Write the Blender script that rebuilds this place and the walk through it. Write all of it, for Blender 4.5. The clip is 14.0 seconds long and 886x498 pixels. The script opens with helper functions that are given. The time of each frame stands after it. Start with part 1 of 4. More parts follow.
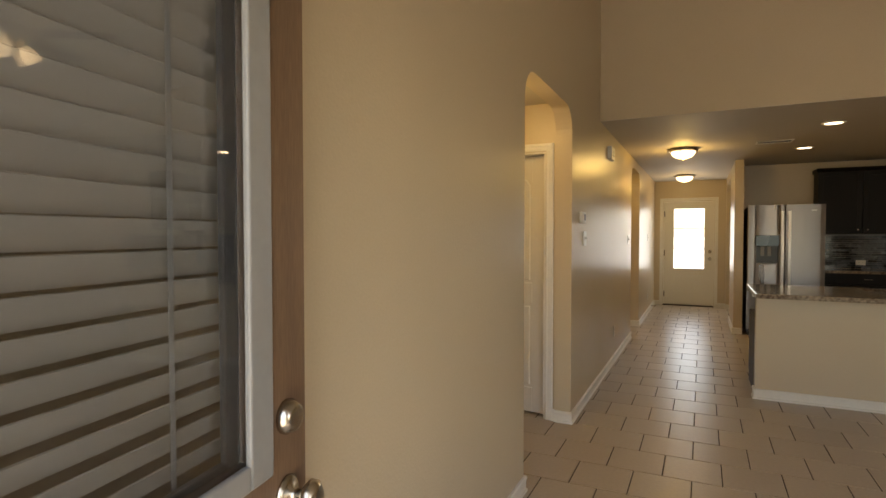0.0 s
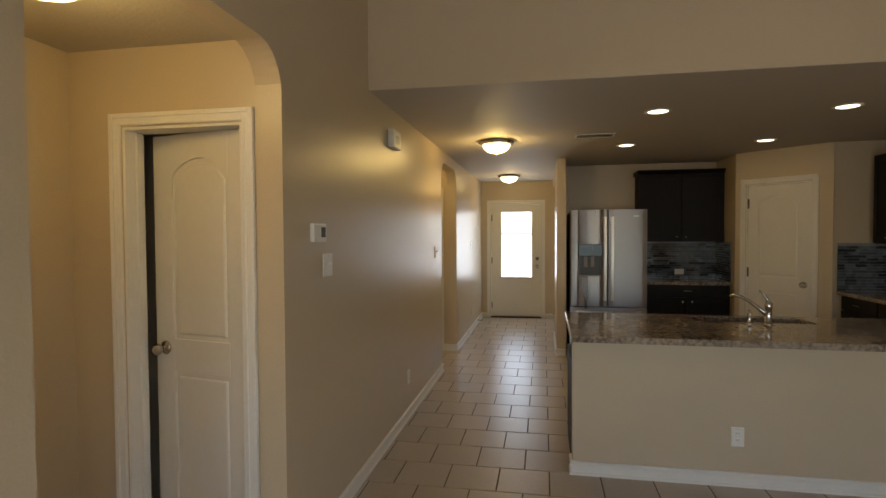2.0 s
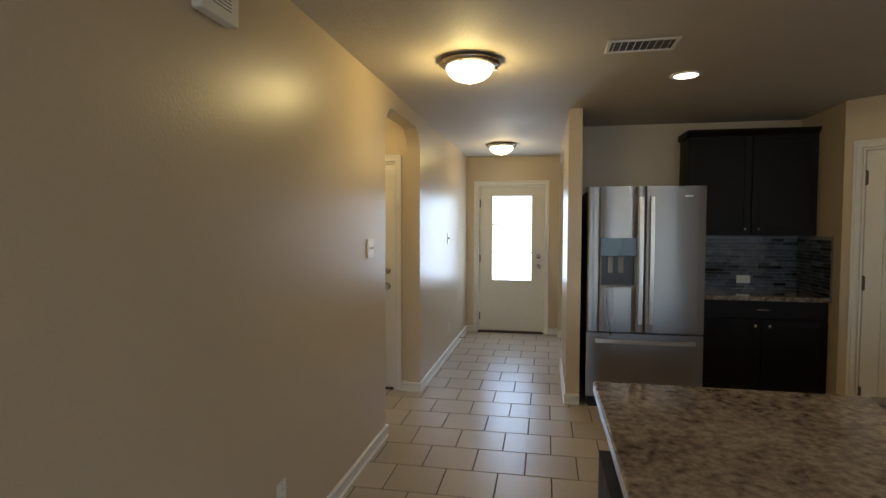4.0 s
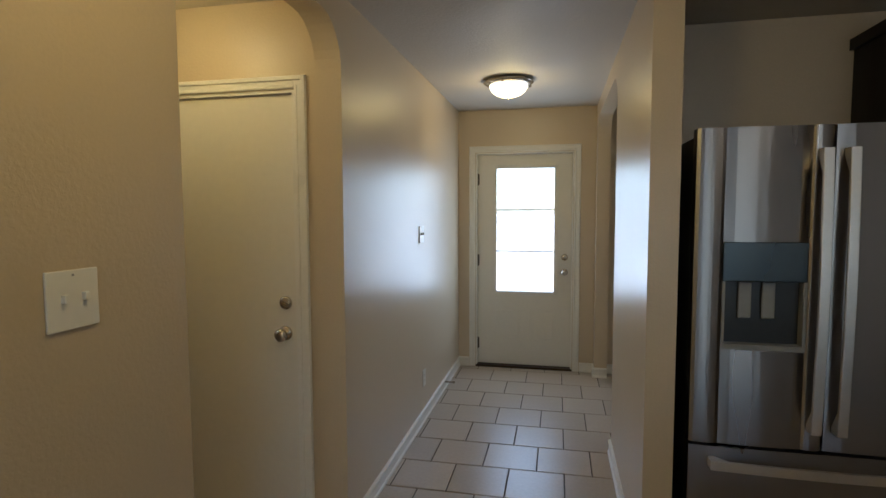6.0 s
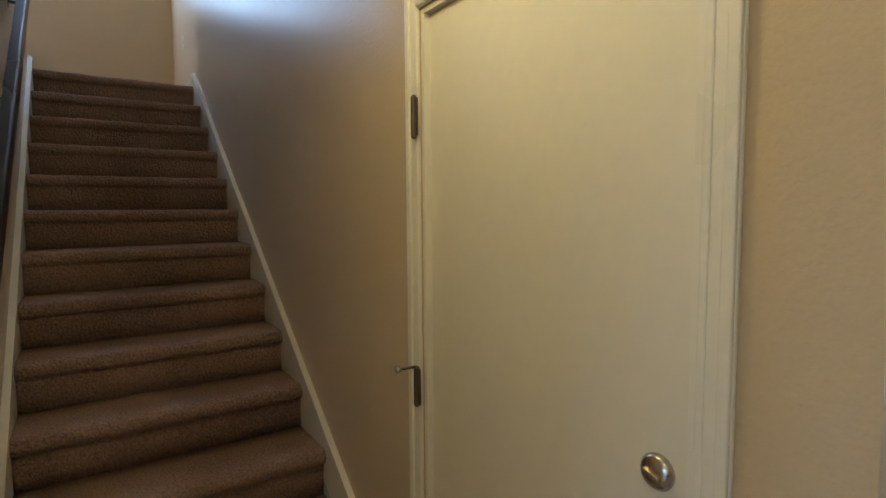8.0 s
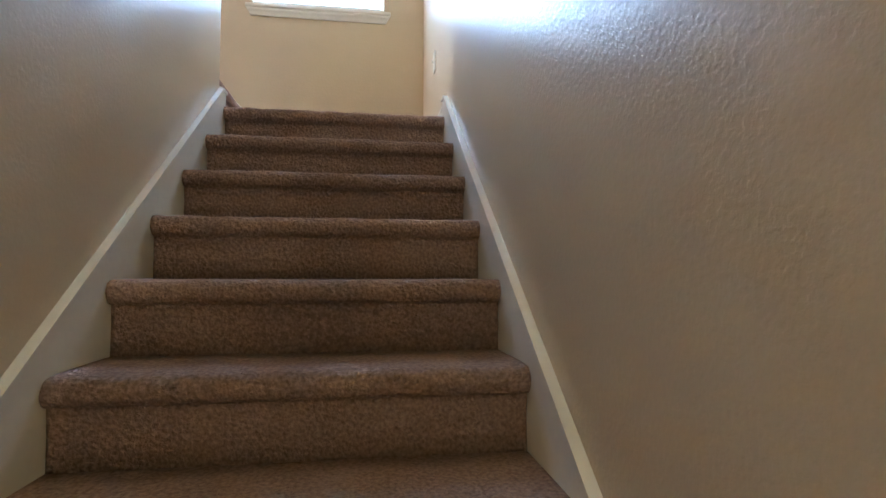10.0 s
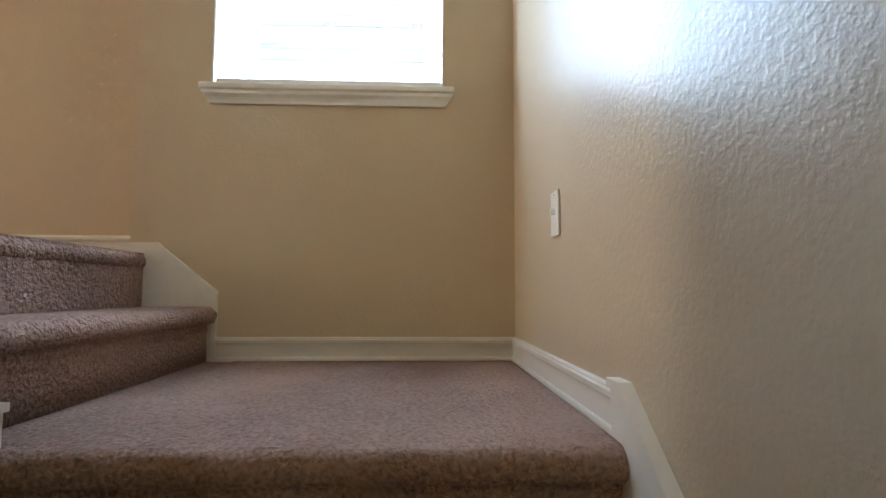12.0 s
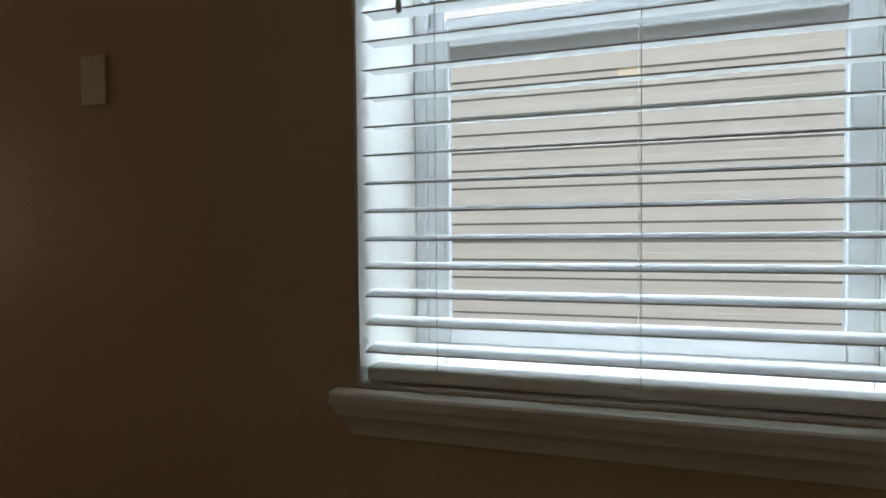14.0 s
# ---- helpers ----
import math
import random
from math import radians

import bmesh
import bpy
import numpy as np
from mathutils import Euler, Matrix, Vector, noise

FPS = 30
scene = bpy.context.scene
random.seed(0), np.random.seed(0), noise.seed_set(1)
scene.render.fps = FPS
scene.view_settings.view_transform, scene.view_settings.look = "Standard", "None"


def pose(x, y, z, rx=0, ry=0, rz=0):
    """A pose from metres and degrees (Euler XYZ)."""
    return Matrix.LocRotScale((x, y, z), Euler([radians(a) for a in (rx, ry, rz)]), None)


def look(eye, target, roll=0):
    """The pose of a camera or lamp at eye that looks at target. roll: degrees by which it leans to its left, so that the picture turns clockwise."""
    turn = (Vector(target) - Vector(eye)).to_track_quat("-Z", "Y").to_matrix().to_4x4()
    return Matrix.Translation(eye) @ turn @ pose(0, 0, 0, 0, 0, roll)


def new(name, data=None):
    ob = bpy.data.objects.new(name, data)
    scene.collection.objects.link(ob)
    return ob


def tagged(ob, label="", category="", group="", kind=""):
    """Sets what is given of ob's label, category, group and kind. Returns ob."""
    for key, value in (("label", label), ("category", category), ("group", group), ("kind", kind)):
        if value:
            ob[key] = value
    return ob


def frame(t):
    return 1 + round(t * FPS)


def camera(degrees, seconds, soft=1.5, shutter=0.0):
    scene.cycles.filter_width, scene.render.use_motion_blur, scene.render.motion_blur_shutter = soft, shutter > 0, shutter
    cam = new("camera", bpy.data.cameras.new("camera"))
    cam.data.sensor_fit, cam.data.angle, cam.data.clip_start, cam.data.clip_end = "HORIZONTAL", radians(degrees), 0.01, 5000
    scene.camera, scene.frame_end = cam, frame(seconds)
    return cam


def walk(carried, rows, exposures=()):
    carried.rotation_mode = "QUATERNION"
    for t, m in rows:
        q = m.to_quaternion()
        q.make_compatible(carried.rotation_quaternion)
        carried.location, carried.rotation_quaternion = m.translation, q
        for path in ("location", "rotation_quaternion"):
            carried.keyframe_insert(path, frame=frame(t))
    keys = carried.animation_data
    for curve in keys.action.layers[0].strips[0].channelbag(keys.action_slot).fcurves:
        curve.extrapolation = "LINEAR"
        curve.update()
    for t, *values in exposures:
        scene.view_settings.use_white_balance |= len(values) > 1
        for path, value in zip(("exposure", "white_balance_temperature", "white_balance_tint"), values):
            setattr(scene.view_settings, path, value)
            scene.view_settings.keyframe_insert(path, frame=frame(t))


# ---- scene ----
cam = camera(79.3, 14.0)

PATH = [
    (0, (0.860, 0.557, 1.400), (-0.012, 2.356, 1.345), 0.0),
    (0.5, (0.825, 0.987, 1.413), (0.214, 2.890, 1.368), -0.2),
    (1, (0.871, 1.401, 1.472), (0.427, 3.350, 1.429), -0.3),
    (1.5, (0.970, 1.852, 1.478), (0.586, 3.814, 1.431), -0.4),
    (2, (1.097, 2.357, 1.526), (0.729, 4.322, 1.467), -0.3),
    (2.2, (1.156, 2.556, 1.534), (0.786, 4.522, 1.473), -0.4),
    (4.3, (1.068, 4.939, 1.452), (0.692, 6.901, 1.357), 0.2),
    (4.5, (1.055, 5.184, 1.442), (0.678, 7.145, 1.335), 0.1),
    (5, (1.000, 5.814, 1.456), (0.627, 7.774, 1.318), 0.1),
    (5.5, (0.956, 6.349, 1.479), (0.581, 8.308, 1.335), 0.1),
    (6, (0.925, 6.942, 1.502), (0.508, 8.893, 1.360), -0.2),
    (6.5, (0.863, 7.386, 1.488), (0.272, 9.292, 1.350), -0.4),
    (7, (0.759, 7.858, 1.482), (-0.150, 9.634, 1.345), -0.4),
    (7.5, (0.545, 8.174, 1.479), (-0.737, 9.705, 1.360), -0.5),
    (8, (0.215, 8.420, 1.522), (-1.441, 9.528, 1.370), -0.4),
    (8.2, (0.065, 8.482, 1.526), (-1.685, 9.440, 1.368), -0.4),
    (10.3, (-2.212, 8.810, 1.852), (-4.192, 9.052, 1.990), 0.2),
    (10.5, (-2.401, 8.797, 1.992), (-4.381, 9.027, 2.170), 0.3),
    (11, (-2.703, 8.892, 2.204), (-4.683, 9.095, 2.401), 0.2),
    (11.5, (-3.061, 8.818, 2.402), (-5.038, 9.049, 2.599), 0.9),
    (12, (-3.485, 8.834, 2.725), (-5.477, 8.92, 2.883), 0.2),
    (12.5, (-3.754, 8.903, 2.899), (-5.746, 8.979, 3.063), 0.3),
    (13, (-4.053, 8.802, 3.162), (-6.047, 8.902, 3.281), 0.1),
    (13.5, (-4.417, 8.621, 3.399), (-6.406, 8.446, 3.519), 0.7),
    (13.8, (-4.541, 8.487, 3.63), (-6.514, 8.163, 3.657), -0.0),
    (14, (-4.662, 8.432, 3.734), (-6.582, 7.875, 3.678), -0.5),
]
EXPOSURES = [(0, 2.5, 8500, 16), (1, 2.5, 7400, 17), (1.5, 2.5, 6600, 13), (2, 2.4, 7000, 14), (4.5, 2.65, 5600, 10), (5, 2.6, 5600, 10), (6, 2.3, 5500, 10), (7, 2.2, 5700, 13), (7.5, 2.45, 5400, 11), (8, 2.95, 5000, 9), (8.2, 3.1, 5000, 8), (10.3, 4.0, 4850, 8), (11, 3.85, 4900, 8), (11.5, 3.6, 5100, 8), (12, 3.2, 5400, 8), (12.5, 2.6, 5700, 10), (13, 2.1, 6000, 9), (13.5, 1.5, 6450, 14), (13.8, 0.35, 6450, 14), (14, 0.0, 6350, 12)]
walk(cam, [(t, look(eye, target, roll)) for t, eye, target, roll in PATH], EXPOSURES)


# ---- sky, sun and lamps ----
world = bpy.data.worlds.new("sky")
scene.world = world
world.use_nodes = True
wn = world.node_tree.nodes
sky = wn.new("ShaderNodeTexSky")
sky.sky_type, sky.sun_disc, sky.sun_elevation, sky.sun_rotation = "NISHITA", False, radians(52), radians(100)
wn["Background"].inputs[1].default_value = 0.15
world.node_tree.links.new(sky.outputs[0], wn["Background"].inputs[0])


def lamp(name, kind, energy, m, size=0.1, size_y=0.0, color=(1, 1, 1), angle=0.01):
    data = bpy.data.lights.new(name, kind)
    data.energy, data.color = energy, color
    if kind == "AREA":
        data.shape, data.size, data.size_y = "RECTANGLE", size, size_y or size
    elif kind == "SUN":
        data.angle = angle
    else:
        data.shadow_soft_size = size
    ob = new(name, data)
    ob.matrix_world = m
    return ob


WARM, DAY = (1.0, 0.72, 0.24), (0.68, 0.84, 1.0)
sun_way = Vector((math.sin(radians(100)) * math.cos(radians(52)), math.cos(radians(100)) * math.cos(radians(52)), math.sin(radians(52))))
lamp("sun", "SUN", 5.0, look(sun_way * 30, (0, 0, 0)), color=(1, 0.95, 0.88), angle=radians(0.5))
FLUSH = [(0.64, 7.71), (0.57, 10.88), (-0.40, 3.75), (-0.65, 8.74)]
CANS = [(1.95, 6.65), (1.95, 8.24), (3.28, 6.76), (3.28, 8.22)]
for (x, y), e in zip(FLUSH, (2.0, 0.95, 1.2, 1.15)):
    lamp("flush_lamp", "POINT", e, pose(x, y, 2.235 if x < 0 and y < 5 else 2.30), 0.08, color=WARM)
for x, y in CANS:
    lamp("can_lamp", "AREA", 0.14, pose(x, y, 2.425), 0.12, color=(1, 0.78, 0.5))
lamp("front_door_daylight", "AREA", 1.8, pose(0.62, 12.02, 1.32, -90), 0.54, 1.15, DAY)
for x in (2.35, 3.75):
    lamp("back_window_daylight", "AREA", 1.05, pose(x, 0.42, 1.45, 90), 0.7, 1.5, (0.70, 0.80, 1.0))
lamp("back_door_daylight", "AREA", 0.9, pose(0.80, 0.30, 1.05, 90), 0.8, 1.9, DAY)
# added fill lamp in the room past the third arch; no source seen there
lamp("dining_fill", "AREA", 0.6, pose(3.2, 11.9, 1.5, -90), 1.4, 1.2, DAY)
# added panel out of view above the window, boosts skylight on the blind
lamp("window_sky_fill", "AREA", 130, look((-6.3, 8.49, 5.45), (-5.5, 8.49, 4.0)), 0.9, 0.9, DAY)
lamp("landing_daylight", "AREA", 2.0, pose(-5.42, 8.49, 4.05, 90, 0, -90), 0.80, 1.1, DAY)
# unseen warm light from the floor above, added as a bare panel
lamp("upstairs_warm_fill", "AREA", 10, pose(-4.95, 3.1, 4.0, 90), 0.9, 1.2, (1.0, 0.79, 0.55))
lamp("stair_lamp", "POINT", 1.3, pose(-1.9, 8.7, 5.15), 0.1, color=WARM)

# ---- materials ----
RISE, RUN, X13 = 0.1905, 0.26, -4.34
ZL, YR, YL, XW = 13 * RISE, 9.185, 8.158, -5.45
ZU = ZL + 2 * RISE


def mat(name, color, rough=0.5, metal=0.0, bump=0.0, scale=40.0, vary=0.06, second=None, island=0.0, thing=0.0, wear=0.0, stretch=None, lump=0.0):
    """Colour with noise at two scales; bump: metres of fine relief at that scale; lump: metres of flattened splatter; island, thing: variation per piece."""
    m = bpy.data.materials.new(name)
    m.use_nodes = True
    n, l = m.node_tree.nodes, m.node_tree.links
    b = n["Principled BSDF"]
    b.inputs["Roughness"].default_value, b.inputs["Metallic"].default_value = rough, metal
    co = n.new("ShaderNodeTexCoord")
    at = co.outputs["Object"]
    if stretch:
        mp = n.new("ShaderNodeMapping")
        mp.inputs["Scale"].default_value = stretch
        l.new(at, mp.inputs[0])
        at = mp.outputs[0]

    def noise_tex(sc, detail):
        t = n.new("ShaderNodeTexNoise")
        t.inputs["Scale"].default_value, t.inputs["Detail"].default_value = sc, detail
        l.new(at, t.inputs["Vector"])
        return t.outputs[0]

    def ranged(v, lo, hi, a=0.0, c=1.0):
        r = n.new("ShaderNodeMapRange")
        for k, q in enumerate((lo, hi, a, c)):
            r.inputs[k + 1].default_value = q
        l.new(v, r.inputs[0])
        return r.outputs[0]

    def plus(a, c, op="ADD"):
        q = n.new("ShaderNodeMath")
        q.operation = op
        l.new(a, q.inputs[0])
        if isinstance(c, float):
            q.inputs[1].default_value = c
        else:
            l.new(c, q.inputs[1])
        return q.outputs[0]

    big, fine = noise_tex(1.7, 4), noise_tex(scale, 4)
    mix = n.new("ShaderNodeMix")
    mix.data_type = "RGBA"
    dark = second or tuple(c * (1 - vary) for c in color)
    mix.inputs[6].default_value, mix.inputs[7].default_value = (*dark, 1), (*color, 1)
    l.new(ranged(plus(big, fine), 0.75, 1.25), mix.inputs[0])
    out = mix.outputs[2]
    if island or thing:
        geo = n.new("ShaderNodeNewGeometry").outputs["Random Per Island"] if island else n.new("ShaderNodeObjectInfo").outputs["Random"]
        hsv = n.new("ShaderNodeHueSaturation")
        a = island or thing
        l.new(ranged(geo, 0, 1, 1 - a, 1 + a), hsv.inputs["Value"])
        l.new(out, hsv.inputs["Color"])
        out = hsv.outputs[0]
    l.new(out, b.inputs["Base Color"])
    l.new(ranged(big, 0.3, 0.7, max(rough - 0.06 - wear, 0.02), min(rough + 0.06 + wear, 1)), b.inputs["Roughness"])
    h = None
    if bump:
        h = plus(fine, bump, "MULTIPLY")
    if lump:
        sp = plus(ranged(noise_tex(76, 3), 0.42, 0.58), lump, "MULTIPLY")
        h = plus(h, sp) if h else sp
    if h:
        bp = n.new("ShaderNodeBump")
        bp.inputs["Strength"].default_value, bp.inputs["Distance"].default_value = 1.0, 1.0
        l.new(h, bp.inputs["Height"])
        l.new(bp.outputs[0], b.inputs["Normal"])
    return m


def glow(name, color, strength):
    m = mat(name, color, 0.4)
    b = m.node_tree.nodes["Principled BSDF"]
    b.inputs["Emission Color"].default_value, b.inputs["Emission Strength"].default_value = (*color, 1), strength
    return m


PAINT = mat("wall_paint", (0.580, 0.471, 0.324), 0.34, bump=0.0004, scale=120, vary=0.05, wear=-0.025, lump=0.00021)
CEIL = mat("ceiling_paint", (0.56, 0.50, 0.41), 0.65, bump=0.0008, scale=70, vary=0.05, lump=0.0005)
WHITE = mat("white_trim", (0.78, 0.75, 0.68), 0.38, vary=0.05, wear=0.05)
DOORW = mat("door_paint", (0.76, 0.72, 0.63), 0.4, vary=0.04, bump=0.00008, scale=30)
TILE = mat("floor_tile", (0.48, 0.402, 0.314), 0.34, bump=0.0003, scale=50, second=(0.43, 0.36, 0.28), thing=0.06, wear=-0.045)
TILES = mat("floor_tile_joined", (0.48, 0.402, 0.314), 0.34, bump=0.0003, scale=50, second=(0.44, 0.368, 0.287), island=0.08, wear=-0.045)
GROUT = mat("grout", (0.09, 0.07, 0.055), 0.9, vary=0.3)
CARPET = mat("carpet", (0.43, 0.295, 0.238), 0.95, bump=0.008, scale=110, second=(0.20, 0.13, 0.106), lump=0.003)
STEEL = mat("brushed_steel", (0.32, 0.30, 0.29), 0.30, 1.0, vary=0.06, stretch=(1, 1, 0.12), scale=7, bump=0.0022)
HANDLE = mat("polished_steel", (0.80, 0.77, 0.73), 0.40, 1.0, vary=0.05)
HINGE = mat("aged_nickel_hinge", (0.17, 0.14, 0.11), 0.35, 0.9, vary=0.2)
NICKEL = mat("satin_nickel", (0.50, 0.45, 0.38), 0.25, 1.0, vary=0.08)
CHROME = mat("chrome", (0.72, 0.71, 0.70), 0.08, 1.0, vary=0.03)
BLACKWOOD = mat("espresso_wood", (0.010, 0.007, 0.006), 0.5, second=(0.005, 0.0035, 0.003), stretch=(6, 6, 0.6), scale=30)
RAIL = mat("black_rail_paint", (0.012, 0.011, 0.012), 0.3, vary=0.3)
GRANITE = mat("granite", (0.42, 0.35, 0.27), 0.1, scale=42, second=(0.09, 0.06, 0.045))
PLASTIC = mat("white_plastic", (0.80, 0.77, 0.70), 0.35, vary=0.03)
DARK = mat("dark_plastic", (0.018, 0.018, 0.02), 0.35, vary=0.2)
GLOSSY = mat("glossy_control_panel", (0.03, 0.035, 0.04), 0.06, vary=0.1)
PANELM = mat("mirrored_control_panel", (0.06, 0.070, 0.075), 0.26, 0.9, vary=0.1)
GREY = mat("grey_plastic", (0.25, 0.25, 0.25), 0.4, vary=0.1)
BULB = glow("lamp_glass", (1.0, 0.80, 0.50), 0.7)
CANGLOW = glow("can_glow", (1.0, 0.84, 0.62), 1.1)
MOSAIC = mat("glass_mosaic", (0.105, 0.12, 0.145), 0.10, island=0.95, second=(0.03, 0.032, 0.036), scale=20)
VINYL = mat("white_vinyl", (0.80, 0.81, 0.80), 0.35, vary=0.03)
SLAT = mat("blind_slat", (0.80, 0.80, 0.77), 0.4, vary=0.02)
SLATB = mat("door_blind_slat", (0.86, 0.80, 0.70), 0.4, vary=0.02)
SIDING = mat("siding", (0.45, 0.455, 0.41), 0.7, vary=0.1)
BRONZE = mat("bronze_threshold", (0.06, 0.035, 0.02), 0.45, 0.6, vary=0.2)
DOORB = mat("stained_door", (0.20, 0.125, 0.075), 0.38, second=(0.13, 0.075, 0.045), stretch=(8, 8, 0.7), scale=30)
FRAMEG = mat("grey_frame", (0.27, 0.265, 0.255), 0.4, vary=0.1)
CORD = mat("cord", (0.7, 0.69, 0.65), 0.7)
GRASS = mat("lawn", (0.07, 0.10, 0.03), 0.9, vary=0.5, bump=0.02, scale=30)
ROOFM = mat("roof_shingle", (0.08, 0.07, 0.06), 0.85, vary=0.3)
BLACKWOOD.node_tree.nodes["Principled BSDF"].inputs["Specular IOR Level"].default_value = 0.22
sn, slk = STEEL.node_tree.nodes, STEEL.node_tree.links
grain = sn.new("ShaderNodeCombineXYZ")
grain.inputs[2].default_value = 1.0
slk.new(grain.outputs[0], sn["Principled BSDF"].inputs["Tangent"])
sn["Principled BSDF"].inputs["Anisotropic"].default_value = 0.95
GLASS = bpy.data.materials.new("window_glass")
GLASS.use_nodes = True
gb = GLASS.node_tree.nodes["Principled BSDF"]
gb.inputs["Transmission Weight"].default_value, gb.inputs["Roughness"].default_value, gb.inputs["IOR"].default_value = 1.0, 0.0, 1.45


# ---- builders ----
def boxes(*spans, bevel=0.0):
    """A bmesh of boxes, each (x0, x1, y0, y1, z0, z1)."""
    bm = bmesh.new()
    for x0, x1, y0, y1, z0, z1 in spans:
        m = Matrix.Translation(((x0 + x1) / 2, (y0 + y1) / 2, (z0 + z1) / 2)) @ Matrix.Diagonal((x1 - x0, y1 - y0, z1 - z0, 1))
        bmesh.ops.create_cube(bm, size=1, matrix=m)
    if bevel:
        bmesh.ops.bevel(bm, geom=bm.edges[:], offset=bevel, segments=2, affect="EDGES", profile=0.5)
    return bm


def part(name, bm, material, parent=None, label="", smooth=False):
    me = bpy.data.meshes.new(name)
    bm.normal_update()
    if smooth:
        for f in bm.faces:
            f.smooth = True
    bm.to_mesh(me)
    bm.free()
    me.materials.append(material)
    ob = new(name, me)
    if parent:
        ob.parent = parent
    if label:
        ob["label"] = label
    return ob


def thing(name, m, label, category, group=""):
    ob = new(name)
    ob.matrix_world = m
    ob.empty_display_size = 0.1
    return tagged(ob, label, category, group)


def setting(name, bm, material, label="", smooth=False):
    return tagged(part(name, bm, material, None, "", smooth), label, "", "", "structure")


def lathe(profile, n=24, axis="z"):
    """A bmesh turned about z from (radius, height) pairs; axis y turns it to face -y, x to face +x."""
    bm = bmesh.new()
    rings = []
    for r, h in profile:
        rings.append([bm.verts.new((r * math.cos(a), r * math.sin(a), h)) for a in (2 * math.pi * k / n for k in range(n))])
    for a, b in zip(rings, rings[1:]):
        for k in range(n):
            bm.faces.new((a[k], a[(k + 1) % n], b[(k + 1) % n], b[k]))
    for ring, flip in ((rings[0], True), (rings[-1], False)):
        bm.faces.new(ring[::-1] if flip else ring)
    turn = {"z": Matrix(), "y": Matrix.Rotation(radians(90), 4, "X"), "x": Matrix.Rotation(radians(90), 4, "Y")}[axis]
    bmesh.ops.transform(bm, matrix=turn, verts=bm.verts[:])
    return bm


def prism(outline, lo, hi, axis):
    """A plate with a flat outline of (a, b) pairs, between lo and hi along axis. a, b: y, z for x; x, z for y; x, y for z."""
    bm = bmesh.new()
    put = {"x": lambda a, b, c: (c, a, b), "y": lambda a, b, c: (a, c, b), "z": lambda a, b, c: (a, b, c)}[axis]
    low = [bm.verts.new(put(a, b, lo)) for a, b in outline]
    top = [bm.verts.new(put(a, b, hi)) for a, b in outline]
    n = len(outline)
    for k in range(n):
        bm.faces.new((low[k], low[(k + 1) % n], top[(k + 1) % n], top[k]))
    bm.faces.new(low[::-1])
    bm.faces.new(top)
    bmesh.ops.recalc_face_normals(bm, faces=bm.faces[:])
    return bm


def arched(y0, y1, top, radius, ztop, n=8):
    """Outline of the wall above an opening from y0 to y1 whose upper corners are rounded, up to ztop."""
    pts = [(y0, ztop), (y0, top - radius)]
    pts += [(y0 + radius - radius * math.cos(a), top - radius + radius * math.sin(a)) for a in (math.pi / 2 * k / n for k in range(1, n + 1))]
    pts += [(y1 - radius + radius * math.sin(a), top - radius + radius * math.cos(a)) for a in (math.pi / 2 * k / n for k in range(0, n + 1))]
    pts += [(y1, ztop)]
    return pts


def joined(*bms):
    out = bms[0]
    for b in bms[1:]:
        me = bpy.data.meshes.new("tmp")
        b.to_mesh(me)
        out.from_mesh(me)
        b.free()
        bpy.data.meshes.remove(me)
    return out


# ---- walls ----
T = 0.12
A1, A2, A3 = (3.335, 4.49), (8.13, 9.165), (10.30, 11.86)
YB, YF, YBEAM, YK, XE = 0.40, 12.0, 5.66, 9.93, 4.70
HC, HV, HL = 2.44, 4.0, 2.375
PC = (3.302, 9.21)
FD, GD, LD, BD = (0.165, 1.07), (-1.025, -0.235), (-0.80, -0.20), (0.32, 1.24)
DP = 4.51


def plate_with_hole(lo, hi, a0, a1, z0, z1, h0, h1, g0, g1, axis):
    """A wall from a0 to a1 and z0 to z1 with an opening h0..h1, g0..g1."""
    spans = [(a0, h0, z0, z1), (h1, a1, z0, z1), (h0, h1, g1, z1)] + ([(h0, h1, z0, g0)] if g0 > z0 else [])
    return boxes(*[(lo, hi, a, b, c, d) if axis == "x" else (a, b, lo, hi, c, d) for a, b, c, d in spans if b - a > 1e-6])


setting("wall_west", joined(
    boxes((-T, 0, YB - T, A1[0], 0, HV), (-T, 0, A1[1], YBEAM, 0, HV), (-T, 0, YBEAM, A2[0], 0, HC + 0.2), (-T, 0, A2[1], YF, 0, HC + 0.2)),
    prism(arched(*A1, 2.31, 0.18, HV), -T, 0, "x"), prism(arched(*A2, 2.315, 0.19, HC + 0.2), -T, 0, "x")), PAINT)
setting("wall_partition", joined(boxes((1.265, 1.375, 9.1, A3[0], 0, HC + 0.2), (1.265, 1.375, A3[1], YF, 0, HC + 0.2)),
    prism(arched(*A3, 2.315, 0.19, HC + 0.2), 1.265, 1.375, "x")), PAINT)
setting("wall_front", joined(plate_with_hole(YF, YF + T, -T, 2.5, 0, 2.64, *FD, 0, 2.045, "y"), plate_with_hole(YF, YF + T, 2.5, XE + T, 0, 2.64, 2.6, 3.8, 0.9, 2.0, "y")), PAINT)
setting("wall_back", joined(plate_with_hole(YB - T, YB, -T, 1.9, 0, HV, *BD, 0, 2.05, "y"), plate_with_hole(YB - T, YB, 1.9, XE + T, 0, HV, 2.0, 4.2, 0.7, 2.2, "y")), PAINT)
setting("wall_east", boxes((XE, XE + T, YB, YF, 0, HV)), PAINT)
setting("beam_wall", boxes((0, XE, YBEAM, YBEAM + T, HC + 0.003, HV)), PAINT)
setting("wall_kitchen", boxes((1.375, 3.335, YK, YK + T, 0, HC)), PAINT)
setting("ceiling", boxes((0, XE, YBEAM + 0.002, YF, HC, HC + 0.2)), CEIL)
